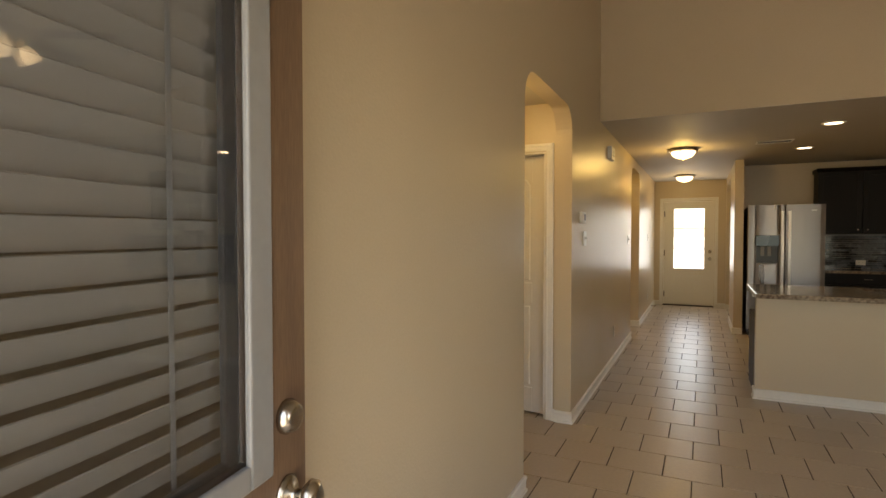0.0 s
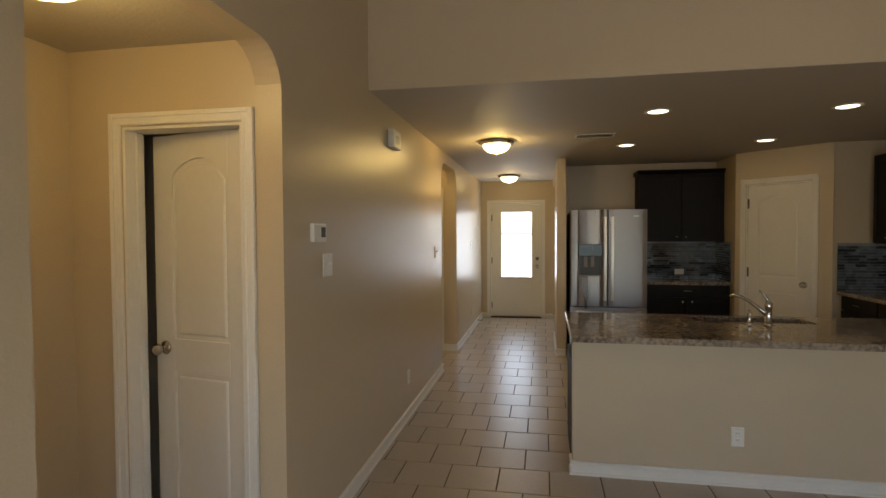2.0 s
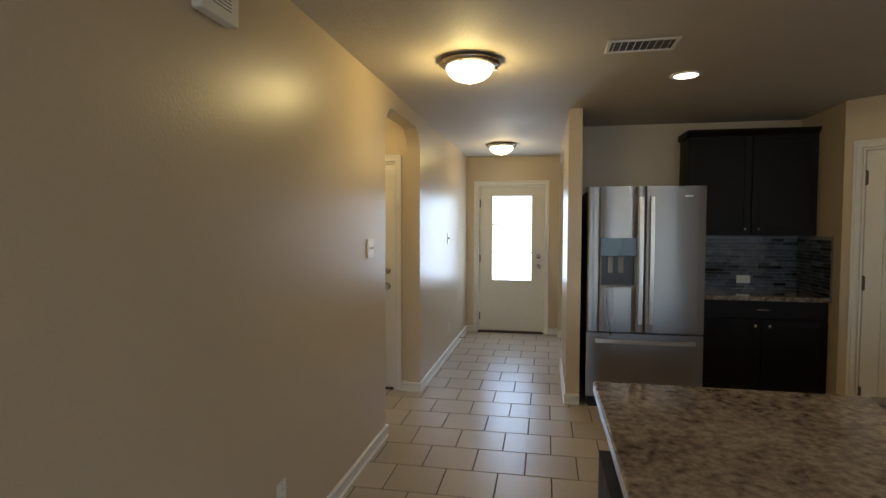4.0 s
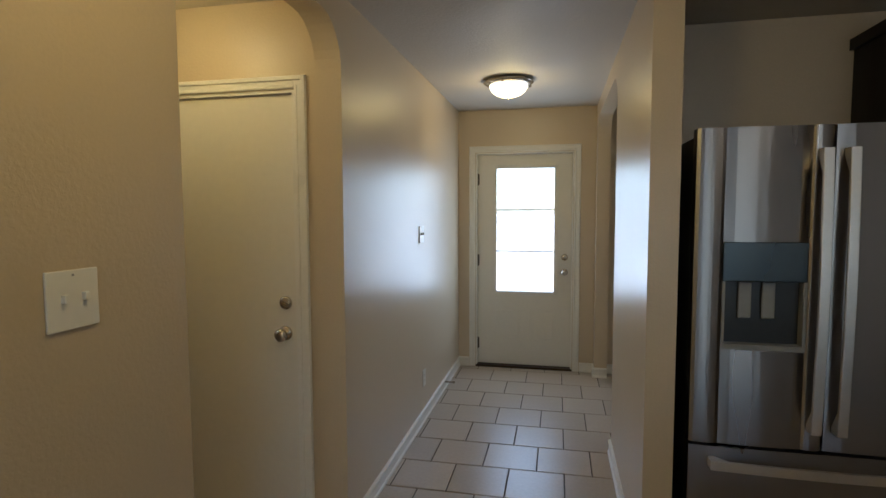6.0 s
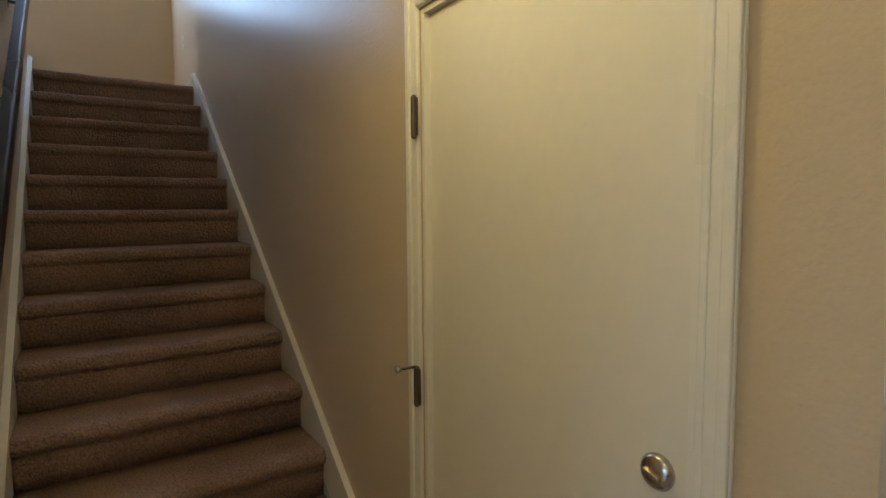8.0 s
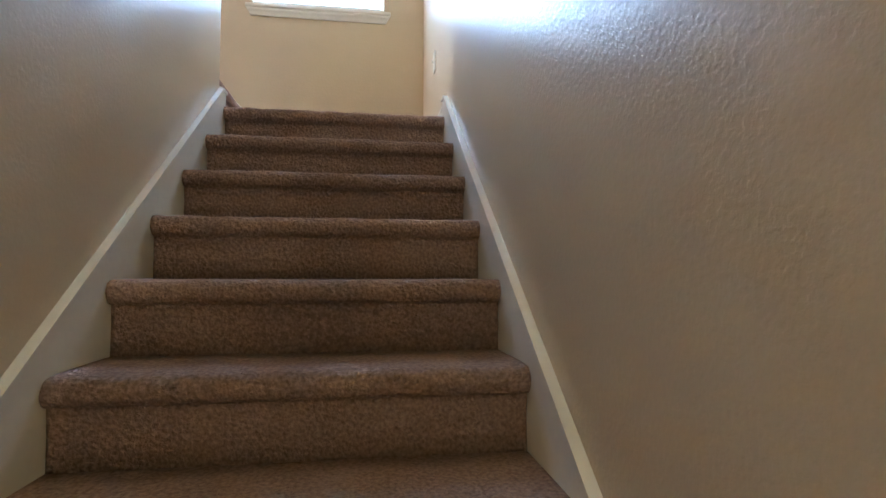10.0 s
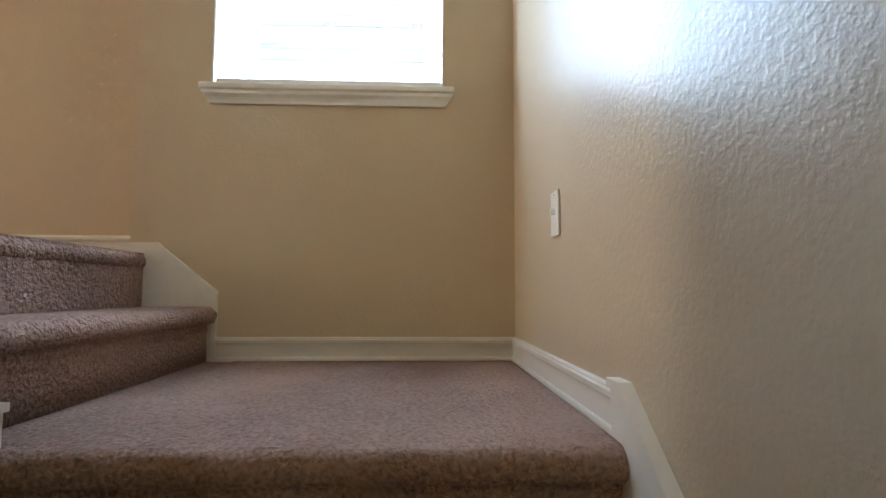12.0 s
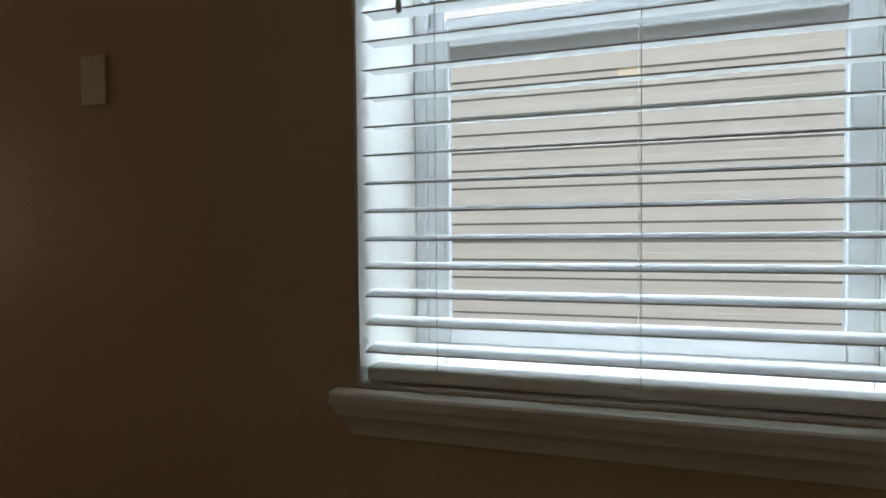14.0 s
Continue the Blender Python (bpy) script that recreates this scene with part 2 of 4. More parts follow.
setting("vaulted_ceiling", prism([(-0.1, 3.93), (4.8, 2.41), (4.8, 2.51), (-0.1, 4.03)], YB - T, YBEAM, "y"), CEIL)
setting("floor_bed", boxes((-1.3, XE, YB - T, YF + T, -0.2, -0.004)), GROUT)

# the corner pantry: walls round a door across the corner
PD = (0.152, 0.828)
D45 = Matrix.Translation((PC[0], PC[1], 0)) @ Matrix.Rotation(radians(-45), 4, "Z")
pw = plate_with_hole(0, T, 0.03, 1.02, 0, HC, *PD, 0, 2.065, "y")
bmesh.ops.transform(pw, matrix=D45, verts=pw.verts[:])
setting("wall_pantry", joined(pw, boxes((3.335, 3.455, 9.22, YK + T, 0, HC), (4.02, XE, 8.50, 8.62, 0, HC))), PAINT)

# lobby behind the first arch
setting("wall_lobby_west", boxes((-1.20, -1.08, 3.06, 5.6, 0, 2.5)), PAINT)
setting("wall_lobby_south", boxes((-1.08, -T, 3.06, 3.18, 0, 2.5)), PAINT)
setting("wall_lobby_north", plate_with_hole(DP, DP + T, -1.08, -T, 0, 2.5, *LD, 0, 2.018, "y"), PAINT)
setting("wall_closet", boxes((-1.08, -T, 5.5, 5.6, 0, 2.5)), PAINT)
setting("lobby_ceiling", boxes((-1.2, -T, 3.06, 5.6, HL, 2.6)), CEIL)

# stairwell
setting("wall_stair_north", plate_with_hole(YR, YR + T, XW, -T, 0, 5.4, *GD, 0, 2.045, "y"), PAINT)
setting("wall_garage_back", boxes((-1.3, -T, YR + 0.5, YR + 0.6, 0, 2.5)), PAINT)
setting("wall_stair_south", boxes((X13 + 0.002, -T, YL - T, YL, 0, 5.4)), PAINT)
WY, WZ = (8.056, 8.918), (3.488, 4.688)
XO = XW - 0.20
setting("wall_stair_west", plate_with_hole(XW - 0.34, XW, 7.79, YR + T, 2, 5.4, *WY, *WZ, "x"), PAINT)
setting("wall_upper_west", boxes((XO - 0.1, XO, 2.9, 7.79, 2, 5.4)), PAINT)
setting("wall_upper_east", boxes((X13 + 0.14, X13 + 0.26, 2.9, YL - T, 2.4, 5.4)), PAINT)
setting("wall_upper_south", boxes((XO, X13 + 0.14, 2.8, 2.9, 2, 5.4)), PAINT)
setting("stair_ceiling", boxes((XO - 0.1, -T, 2.8, YR + T, 5.4, 5.5)), CEIL)
setting("alcove_ceiling", boxes((-1.3, -T, YL, YR, HC, HC + 0.2), (-1.3, -1.18, YL, YR, HC + 0.2, 5.4)), CEIL)
setting("upper_floor", boxes((XO, X13 + 0.14, 2.9, 7.85, ZU - 0.2, ZU)), CARPET)

# ---- trims ----
BH, BT = 0.086, 0.018
PROFILE = [(0, 0), (BT, 0), (BT, 0.011), (0.016, 0.015), (0.0115, 0.017), (0.0115, 0.052), (0.0125, 0.060), (0.016, 0.067), (0.0165, 0.077), (0.013, 0.081), (0.013, 0.084), (0.010, BH), (0, BH)]


def run_of(a, b, z, ea=0.0, eb=0.0):
    """A baseboard on the floor z from a to b; the room lies to its left. ea, eb: how far the ends reach on at outer corners."""
    a, b = Vector(a), Vector(b)
    d = (b - a).normalized()
    nrm = Vector((-d.y, d.x))
    bm = bmesh.new()
    ends = []
    for p, e, s in ((a, ea, -1), (b, eb, 1)):
        ends.append([bm.verts.new((*(p + d * s * (e * u / BT if e else 0) + nrm * u), z + v)) for u, v in PROFILE])
    n = len(PROFILE)
    for k in range(n):
        bm.faces.new((ends[0][k], ends[0][(k + 1) % n], ends[1][(k + 1) % n], ends[1][k]))
    bm.faces.new(ends[0][::-1]), bm.faces.new(ends[1])
    bmesh.ops.recalc_face_normals(bm, faces=bm.faces[:])
    return bm


def baseboard(*runs):
    for r in runs:
        tagged(part("baseboard", run_of(*r), WHITE), "white painted baseboard with a moulded top edge", "", "", "structure")


E = BT
for a, b, *rest in (((0, A1[0]), (0, YB), 0, E, 0), ((0, A2[0]), (0, A1[1]), 0, E, E), ((0, YF), (0, A2[1]), 0, 0, E),
        ((-T, A1[0]), (0, A1[0]), 0, 0, E), ((0, A1[1]), (-T, A1[1]), 0, E, 0), ((-T, A2[0]), (0, A2[0]), 0, 0, E), ((0, A2[1]), (-T, A2[1]), 0, E, 0),
        ((FD[0] - 0.066, YF), (0, YF), 0, 0, 0), ((1.265, YF), (FD[1] + 0.066, YF), 0, 0, 0),
        ((1.265, A3[1]), (1.265, YF), 0, E, 0), ((1.375, A3[1]), (1.265, A3[1]), 0, 0, E), ((1.265, 9.1), (1.265, A3[0]), 0, E, E),
        ((1.265, A3[0]), (1.375, A3[0]), 0, E, 0), ((1.375, 9.1), (1.265, 9.1), 0, 0, E), ((XE, YF), (1.375, YF), 0, 0, 0),
        ((-1.08, DP), (-1.08, 3.18), 0, 0, 0), ((LD[0] - 0.06, DP), (-1.08, DP), 0, 0, 0), ((-T, DP), (LD[1] + 0.06, DP), 0, 0, 0),
        ((-T, YR), (GD[1] + 0.066, YR), 0, 0, 0), ((-1.1, YL), (-T, YL), 0, 0, 0),
        ((XW, YR), (XW, 8.11), ZL - 0.003, 0, 0), ((X13 - 0.027, YR), (XW, YR), ZL - 0.003, 0, 0), ((XO, 7.79), (XO, 2.9), ZU - 0.003, 0, 0), ((X13 + 0.002, 8.10), (X13 + 0.002, YL), ZL - 0.003, 0, E)):
    baseboard((a, b, rest[0], rest[1], rest[2]))


def casing(x0, x1, top, y, m=Matrix(), w=0.062, into=-1, jamb=T):
    """Moulded casing round a door opening in a wall along x whose face is at y, on its -y side, and the jamb lining."""
    out = []
    for inner, outer, thick in ((0.004, w, 0.011), (w - 0.022, w - 0.002, 0.018), (0.006, 0.020, 0.014)):
        for side in (0, 1):
            x = x0 if side == 0 else x1
            s = -1 if side == 0 else 1
            a, b = sorted((x + s * inner, x + s * outer))
            out.append((a, b, y - thick, y - 0.001, 0, top + (outer if thick > 0.0175 or inner < 0.005 else outer)))
        out.append((x0 - inner, x1 + inner, y - thick, y - 0.001, top + inner, top + outer))
    bm = boxes(*out)
    bmesh.ops.bevel(bm, geom=bm.edges[:], offset=0.003, segments=2, affect="EDGES", profile=0.5)
    bmesh.ops.transform(bm, matrix=m, verts=bm.verts[:])
    tagged(part("trim", bm, WHITE), "white moulded door casing", "", "", "structure")
    j = boxes((x0, x0 + 0.012, y, y + jamb, 0, top), (x1 - 0.012, x1, y, y + jamb, 0, top), (x0 + 0.012, x1 - 0.012, y, y + jamb, top - 0.012, top),
        (x0 + 0.012, x0 + 0.022, y + 0.065, y + 0.10, 0, top - 0.012), (x1 - 0.022, x1 - 0.012, y + 0.065, y + 0.10, 0, top - 0.012))
    bmesh.ops.transform(j, matrix=m, verts=j.verts[:])
    tagged(part("trim", j, WHITE), "white door jamb", "", "", "structure")


casing(*FD, 2.045, YF)
casing(*GD, 2.045, YR)
casing(*LD, 2.018, DP)
casing(*PD, 2.065, 0.0, D45)
casing(*BD, 2.05, YB, Matrix.Translation((BD[0] + BD[1], 2 * YB, 0)) @ Matrix.Rotation(math.pi, 4, "Z"))
setting("threshold", boxes((FD[0], FD[1], YF - 0.01, YF + T, 0.0, 0.018), (GD[0] + 0.01, GD[1] - 0.01, YR - 0.005, YR + T, 0.0, 0.016)), BRONZE, "dark bronze door threshold")


# ---- doors ----
def knob(parent, x, y, z, r=0.028, s=-1, tilt=0.0, name="knob"):
    k = part(name, lathe([(0.033, 0), (0.034, 0.004), (0.026, 0.010), (0.011, 0.013), (0.010, 0.030), (0.019, 0.036), (r, 0.046), (r, 0.056), (0.018, 0.066), (0.004, 0.068)], 20, "y"), NICKEL, parent, "satin nickel door knob", True)
    k.location = (x, y, z)
    return k


def bolt(parent, x, y, z):
    k = part("deadbolt", lathe([(0.031, 0), (0.032, 0.005), (0.026, 0.013), (0.012, 0.016)], 20, "y"), NICKEL, parent, "satin nickel deadbolt", True)
    k.location = (x, y, z)
    t = part("thumb_turn", boxes((-0.016, 0.016, -0.026, -0.010, -0.004, 0.004), bevel=0.002), NICKEL, k)
    t.rotation_euler = (0, radians(18), 0)


def hinges(parent, x, y, heights):
    for z in heights:
        h = part("hinge", joined(boxes((x - 0.012, x + 0.014, y - 0.003, y + 0.001, z - 0.05, z + 0.05)), lathe([(0.004, -0.058), (0.0085, -0.052), (0.0085, 0.052), (0.004, 0.058)], 12)), HINGE, parent)
        bm = bmesh.new()
        bm.from_mesh(h.data)
        for v in bm.verts:
            if abs(v.co.z) < 0.06:
                v.co += Vector((x, y - 0.004, z))
        bm.to_mesh(h.data)
        bm.free()


def arch_top(x0, x1, z, rise, ztop, n=12):
    """Outline above an arch from x0 to x1 springing at z."""
    return [(x0, ztop)] + [(x0 + (x1 - x0) * k / n, z + rise * math.sin(math.pi * k / n) ** 0.7) for k in range(n + 1)] + [(x1, ztop)]


def panel_door(root, w, h, knob_left, kz=0.95):
    """Two-panel moulded door with an arched upper panel; x from 0, front at y = 0."""
    st, rail = 0.115, (0.20, 0.86, 1.02)
    part("core", boxes((0.001, w - 0.001, 0.012, 0.035, 0.012, h - 0.001)), DOORW, root)
    part("stile", boxes((0, st, 0, 0.034, 0.011, h), bevel=0.0025), DOORW, root)
    part("stile", boxes((w - st, w, 0, 0.034, 0.011, h), bevel=0.0025), DOORW, root)
    part("rail", boxes((st, w - st, 0, 0.030, 0.011, rail[0]), bevel=0.002), DOORW, root)
    part("rail", boxes((st, w - st, 0, 0.030, rail[1], rail[2]), bevel=0.002), DOORW, root)
    part("rail", prism(arch_top(st, w - st, h - 0.20, 0.085, h), 0, 0.030, "y"), DOORW, root)
    g = 0.022
    lower = boxes((st + g, w - st - g, 0.003, 0.02, rail[0] + g, rail[1] - g))
    bmesh.ops.bevel(lower, geom=[e for e in lower.edges if all(v.co.y < 0.01 for v in e.verts)], offset=0.009, segments=2, affect="EDGES", profile=0.4)
    part("panel", lower, DOORW, root)
    top = [(st + g, rail[2] + g), (w - st - g, rail[2] + g)] + arch_top(st + g, w - st - g, h - 0.20 - g, 0.085, 0)[1:-1][::-1]
    upper = prism(top, 0.003, 0.02, "y")
    bmesh.ops.bevel(upper, geom=[e for e in upper.edges if all(v.co.y < 0.01 for v in e.verts)], offset=0.009, segments=2, affect="EDGES", profile=0.4)
    part("panel", upper, DOORW, root)
    knob(root, 0.062 if knob_left else w - 0.062, 0.0, kz)
    hinges(root, w - 0.001 if knob_left else 0.001, -0.001, (0.22, 1.06, h - 0.20))


def front_door():
    r = thing("front_door", pose(FD[0] + 0.014, YF + 0.055, 0), "closed white front door with a tall glass pane and two panels", "door")
    w, h, g0, g1, z0, z1 = FD[1] - FD[0] - 0.028, 2.03, 0.172, 0.722, 0.725, 1.905
    part("slab", boxes((0, g0, 0, 0.044, 0.022, h), (g1, w, 0, 0.044, 0.022, h), (g0, g1, 0, 0.044, 0.022, z0), (g0, g1, 0, 0.044, z1, h)), DOORW, r)
    for a, b, c, d in ((g0 - 0.028, g0 + 0.004, z0 - 0.028, z1 + 0.028), (g1 - 0.004, g1 + 0.028, z0 - 0.028, z1 + 0.028), (g0 + 0.004, g1 - 0.004, z0 - 0.028, z0 + 0.004), (g0 + 0.004, g1 - 0.004, z1 - 0.004, z1 + 0.028)):
        part("glass_frame", boxes((a, b, -0.008, 0.052, c, d), bevel=0.003), DOORW, r)
    part("pane", boxes((g0, g1, 0.020, 0.026, z0, z1)), GLASS, r).visible_shadow = False
    for z in (z0 + 0.39, z0 + 0.785):
        part("grille_bar", boxes((g0, g1, 0.028, 0.033, z - 0.006, z + 0.006)), VINYL, r)
    for a, b in ((0.17, 0.40), (0.49, 0.72)):
        for q in ((a, b, 0.53, 0.548), (a, b, 0.26, 0.278), (a, a + 0.018, 0.278, 0.53), (b - 0.018, b, 0.278, 0.53)):
            part("panel_moulding", boxes((q[0], q[1], -0.006, 0.002, q[2], q[3]), bevel=0.002), DOORW, r)
    knob(r, w - 0.062, 0.0, 0.925)
    bolt(r, w - 0.062, 0.0, 1.065)
    hinges(r, 0.0, -0.002, (0.22, 1.03, 1.80))
    part("sweep", boxes((0.002, w - 0.002, 0.004, 0.04, 0.004, 0.022)), BRONZE, r)


front_door()
gdoor = thing("garage_door", pose(GD[0] + 0.014, YR + 0.018, 0), "closed flat white door with nickel knob and deadbolt", "door")
gw = GD[1] - GD[0] - 0.028
part("slab", boxes((0, gw, 0, 0.044, 0.018, 2.03), bevel=0.002), DOORW, gdoor)
knob(gdoor, gw - 0.062, 0.0, 0.935, 0.030)
bolt(gdoor, gw - 0.058, 0.0, 1.078)
hinges(gdoor, -0.020, -0.036, (0.22, 1.03, 1.765))
part("hinge_stop", lathe([(0.004, 0), (0.004, 0.05), (0.009, 0.052), (0.009, 0.062)], 8, "y"), NICKEL, gdoor, "nickel hinge-pin door stop", True).location = (-0.024, -0.040, 1.085)

lw = LD[1] - LD[0] - 0.028
ldoor = thing("lobby_door", Matrix.Translation((LD[1] - 0.014, DP + 0.062, 0)) @ Matrix.Rotation(radians(-10.5), 4, "Z") @ Matrix.Translation((-lw, 0, 0)), "white two-panel door with arched top, ajar to a dark room", "door")
panel_door(ldoor, lw, 2.003, True, 0.975)
pdoor = thing("pantry_door", D45 @ Matrix.Translation((PD[0] + 0.014, 0.018, 0)), "closed white two-panel pantry door with arched top", "door")
panel_door(pdoor, PD[1] - PD[0] - 0.028, 2.048, False)


def back_door():
    """Half-glass door with blinds between its panes, standing open into the room."""
    m = Matrix.Translation((0.336, 0.455, 0)) @ Matrix.Rotation(radians(99.75), 4, "Z")
    r = thing("back_door", m, "open brown door with a glazed upper half and white blinds behind", "door")
    w, g0, g1, z0, z1 = 0.91, 0.15, 0.765, 1.02, 1.93
    part("slab", boxes((0, g0, 0, 0.044, 0.02, 2.03), (g1, w, 0, 0.044, 0.02, 2.03), (g0, g1, 0, 0.044, 0.02, z0), (g0, g1, 0, 0.044, z1, 2.03)), DOORB, r)
    for y0, y1 in ((-0.010, 0.003), (0.041, 0.054)):
        for a, b, c, d in ((g0 - 0.03, g0 + 0.012, z0 - 0.03, z1 + 0.03), (g1 - 0.032, g1 + 0.03, z0 - 0.03, z1 + 0.03), (g0 + 0.012, g1 - 0.032, z0 - 0.03, z0 + 0.012), (g0 + 0.012, g1 - 0.032, z1 - 0.012, z1 + 0.03)):
            part("glass_frame", boxes((a, b, y0, y1, c, d), bevel=0.004), FRAMEG, r, "pale grey glass frame")
    for y in (0.003, 0.038):
        part("pane", boxes((g0, g1, y, y + 0.003, z0, z1)), GLASS, r).visible_shadow = False
    sl = boxes((g0 - 0.02, g1 + 0.028, -0.025, 0.025, -0.0013, 0.0013))
    bmesh.ops.transform(sl, matrix=Matrix.Rotation(radians(-54), 4, "X"), verts=sl.verts[:])
    slat = part("blind_slat", sl, SLATB, r)
    slat.location = (0, 0.080, z0 - 0.02)
    for k in range(1, 22):
        c = slat.copy()
        scene.collection.objects.link(c)
        c.parent, c.location = r, (0, 0.080, z0 - 0.02 + 0.0445 * k)
    for x in (g0 + 0.10, g1 - 0.12):
        part("ladder_cord", boxes((x - 0.005, x + 0.005, 0.062, 0.063, z0 - 0.04, z1)), CORD, r)
    for y, s in ((0.0, 1), (0.044, -1)):
        k = knob(r, w - 0.065, y, 0.935, 0.030)
        b = part("deadbolt", lathe([(0.031, 0), (0.032, 0.006), (0.024, 0.022), (0.018, 0.024)], 20, "y"), NICKEL, r, "satin nickel deadbolt", True)
        b.location = (w - 0.065, y, 1.075)
        if s < 0:
            k.rotation_euler = b.rotation_euler = (0, 0, math.pi)


back_door()

# ---- staircase ----
def tread(x0, x1, y0, y1, z, seed=0, axis="x"):
    """One carpeted step with a thick soft nosing at its x1 end."""
    r = 0.031
    prof = [(x0, z - RISE - 0.002), (x1 - 0.032, z - RISE - 0.002), (x1 - 0.034, z - RISE * 0.6), (x1 - 0.030, z - 2 * r - 0.008)]
    prof += [(x1 - r + r * math.cos(a), z - r + r * math.sin(a)) for a in (-math.pi / 2 + math.pi * k / 8 for k in range(9))]
    prof += [(x1 - 0.10, z + 0.001), (x0 + 0.10, z + 0.001), (x0, z)]
    n = 90
    bm = bmesh.new()
    rows = []
    for i in range(n + 1):
        y = y0 + (y1 - y0) * i / n
        row = []
        for q, (px, pz) in enumerate(prof):
            soft = 2 <= q <= len(prof) - 3
            w = noise.noise(Vector((px * 9, y * 14, pz * 9 + seed))) * 0.005 + noise.noise(Vector((px * 70, y * 75, pz * 70 + seed))) * 0.0022 if soft else 0
            row.append(bm.verts.new((px + w, y, pz + w * 0.6) if axis == "x" else (y, px + w, pz + w * 0.6)))
        rows.append(row)
    m = len(prof)
    for a, b in zip(rows, rows[1:]):
        for q in range(m):
            bm.faces.new((a[q], a[(q + 1) % m], b[(q + 1) % m], b[q]))
    bm.faces.new(rows[0][::-1]), bm.faces.new(rows[-1])
    bmesh.ops.recalc_face_normals(bm, faces=bm.faces[:])
    return bm


stair = thing("staircase", pose(0, 0, 0), "long flight of stairs with worn brown carpet between white skirts", "staircase")
for k in range(1, 14):
    x1 = X13 + (13 - k) * RUN
    last = k == 13
    part("step", tread(XW if last else x1 - RUN - 0.036, x1, YL + 0.019, YR - 0.019, k * RISE, k), CARPET, stair, smooth=True)
part("landing", boxes((XW, X13 - 0.036, YL - 0.2, YR, ZL - 0.3, ZL - 0.003)), CARPET, stair)
up_stair = thing("upper_flight", pose(0, 0, 0), "two carpeted steps turning off the landing to the floor above", "staircase")


def turned_step(y1, y0, z, seed):
    """A step that rises towards -y, its nosing facing +y."""
    return tread(y0, y1, XW + 0.019, X13 + 0.14, z, seed, "y")


part("step", turned_step(8.115, 7.82, ZL + RISE, 31), CARPET, up_stair, smooth=True)
part("step", turned_step(7.86, 7.40, ZL + 2 * RISE, 32), CARPET, up_stair, smooth=True)
part("skirt_board", prism([(8.11, ZL - 0.02), (8.11, ZL + 0.245), (7.895, ZL + 0.42), (7.79, ZL + 0.42), (7.79, ZL - 0.02)], XW + 0.001, XW + 0.018, "x"), WHITE, up_stair)


def skirt(y0, y1, lift, end):
    s = RISE / RUN
    xa, xb = X13 + 12 * RUN + 0.16, X13 + end
    za = RISE + 0.035 - 0.16 * s + lift
    zb = za + (xa - xb) * s
    return prism([(xa, 0), (xa, max(za, 0.1)), (xb, zb), (xb - 0.05, zb), (xb - 0.05, ZL - 0.4)], y0, y1, "y"), (xa, za, xb, zb)


for y0, y1, s in ((YR - 0.019, YR - 0.001, -1), (YL + 0.001, YL + 0.019, 1)):
    bm, (xa, za, xb, zb) = skirt(y0, y1, *((0.032, -0.026) if s < 0 else (0.030, 0.012)))
    part("skirt_board", bm, WHITE, stair)
    a, b = (y0 - 0.006, y1) if s < 0 else (y0, y1 + 0.006)
    part("skirt_cap", prism([(xa + 0.004, za - 0.004), (xb, zb), (xb - 0.055, zb), (xb - 0.055, zb + 0.014), (xb + 0.002, zb + 0.014), (xa + 0.004, za + 0.012)], a, b, "y"), WHITE, stair)

hr = thing("handrail", pose(0, 0, 0), "dark painted wooden handrail on brackets along the stair wall", "handrail")
hs = (2.46 - 1.15) / (3.0 - 1.09)
hx0, hx1 = -1.09, -4.15
hz = lambda x: 1.15 - (x + 1.09) * hs
rail = prism([(hx0, hz(hx0) - 0.065), (hx0, hz(hx0) + 0.035), (hx1, hz(hx1) + 0.035), (hx1, hz(hx1) - 0.065)], YL + 0.045, YL + 0.085, "y")
bmesh.ops.bevel(rail, geom=rail.edges[:], offset=0.008, segments=3, affect="EDGES", profile=0.5)
part("rail", rail, RAIL, hr)
for x in (-1.35, -2.3, -3.2, -4.0):
    part("bracket", joined(lathe([(0.028, 0), (0.028, 0.004), (0.008, 0.008), (0.008, 0.05)], 12, "y")), NICKEL, hr, "", True).matrix_local = Matrix.Translation((x, YL + 0.001, hz(x) - 0.055)) @ Matrix.Rotation(math.pi, 4, "Z")
    part("bracket_arm", boxes((x - 0.007, x + 0.007, YL + 0.045, YL + 0.07, hz(x) - 0.06, hz(x) - 0.025)), NICKEL, hr)


# ---- landing window with its blind ----
win = thing("window_1", pose(XW, 8.49, WZ[0]), "white vinyl single-hung window over the stair landing", "", "")
win["kind"] = "structure"
hw, hh = 0.43, 1.2


def win_part(name, spans, material=VINYL, bev=0.003):
    for q in spans:
        part(name, boxes(q, bevel=bev), material, win)


DW = -0.286
win_part("window_frame", [(DW - 0.05, DW, -hw, -hw + 0.026, 0, hh), (DW - 0.05, DW, hw - 0.026, hw, 0, hh), (DW - 0.05, DW, -hw + 0.026, hw - 0.026, 0, 0.016), (DW - 0.05, DW, -hw + 0.026, hw - 0.026, hh - 0.03, hh)])
win_part("sash", [(DW - 0.028, DW - 0.004, -hw + 0.026, -hw + 0.074, 0.016, 0.675), (DW - 0.028, DW - 0.004, hw - 0.074, hw - 0.026, 0.016, 0.675), (DW - 0.028, DW - 0.004, -hw + 0.074, hw - 0.074, 0.016, 0.058), (DW - 0.028, DW - 0.004, -hw + 0.074, hw - 0.074, 0.635, 0.675)])
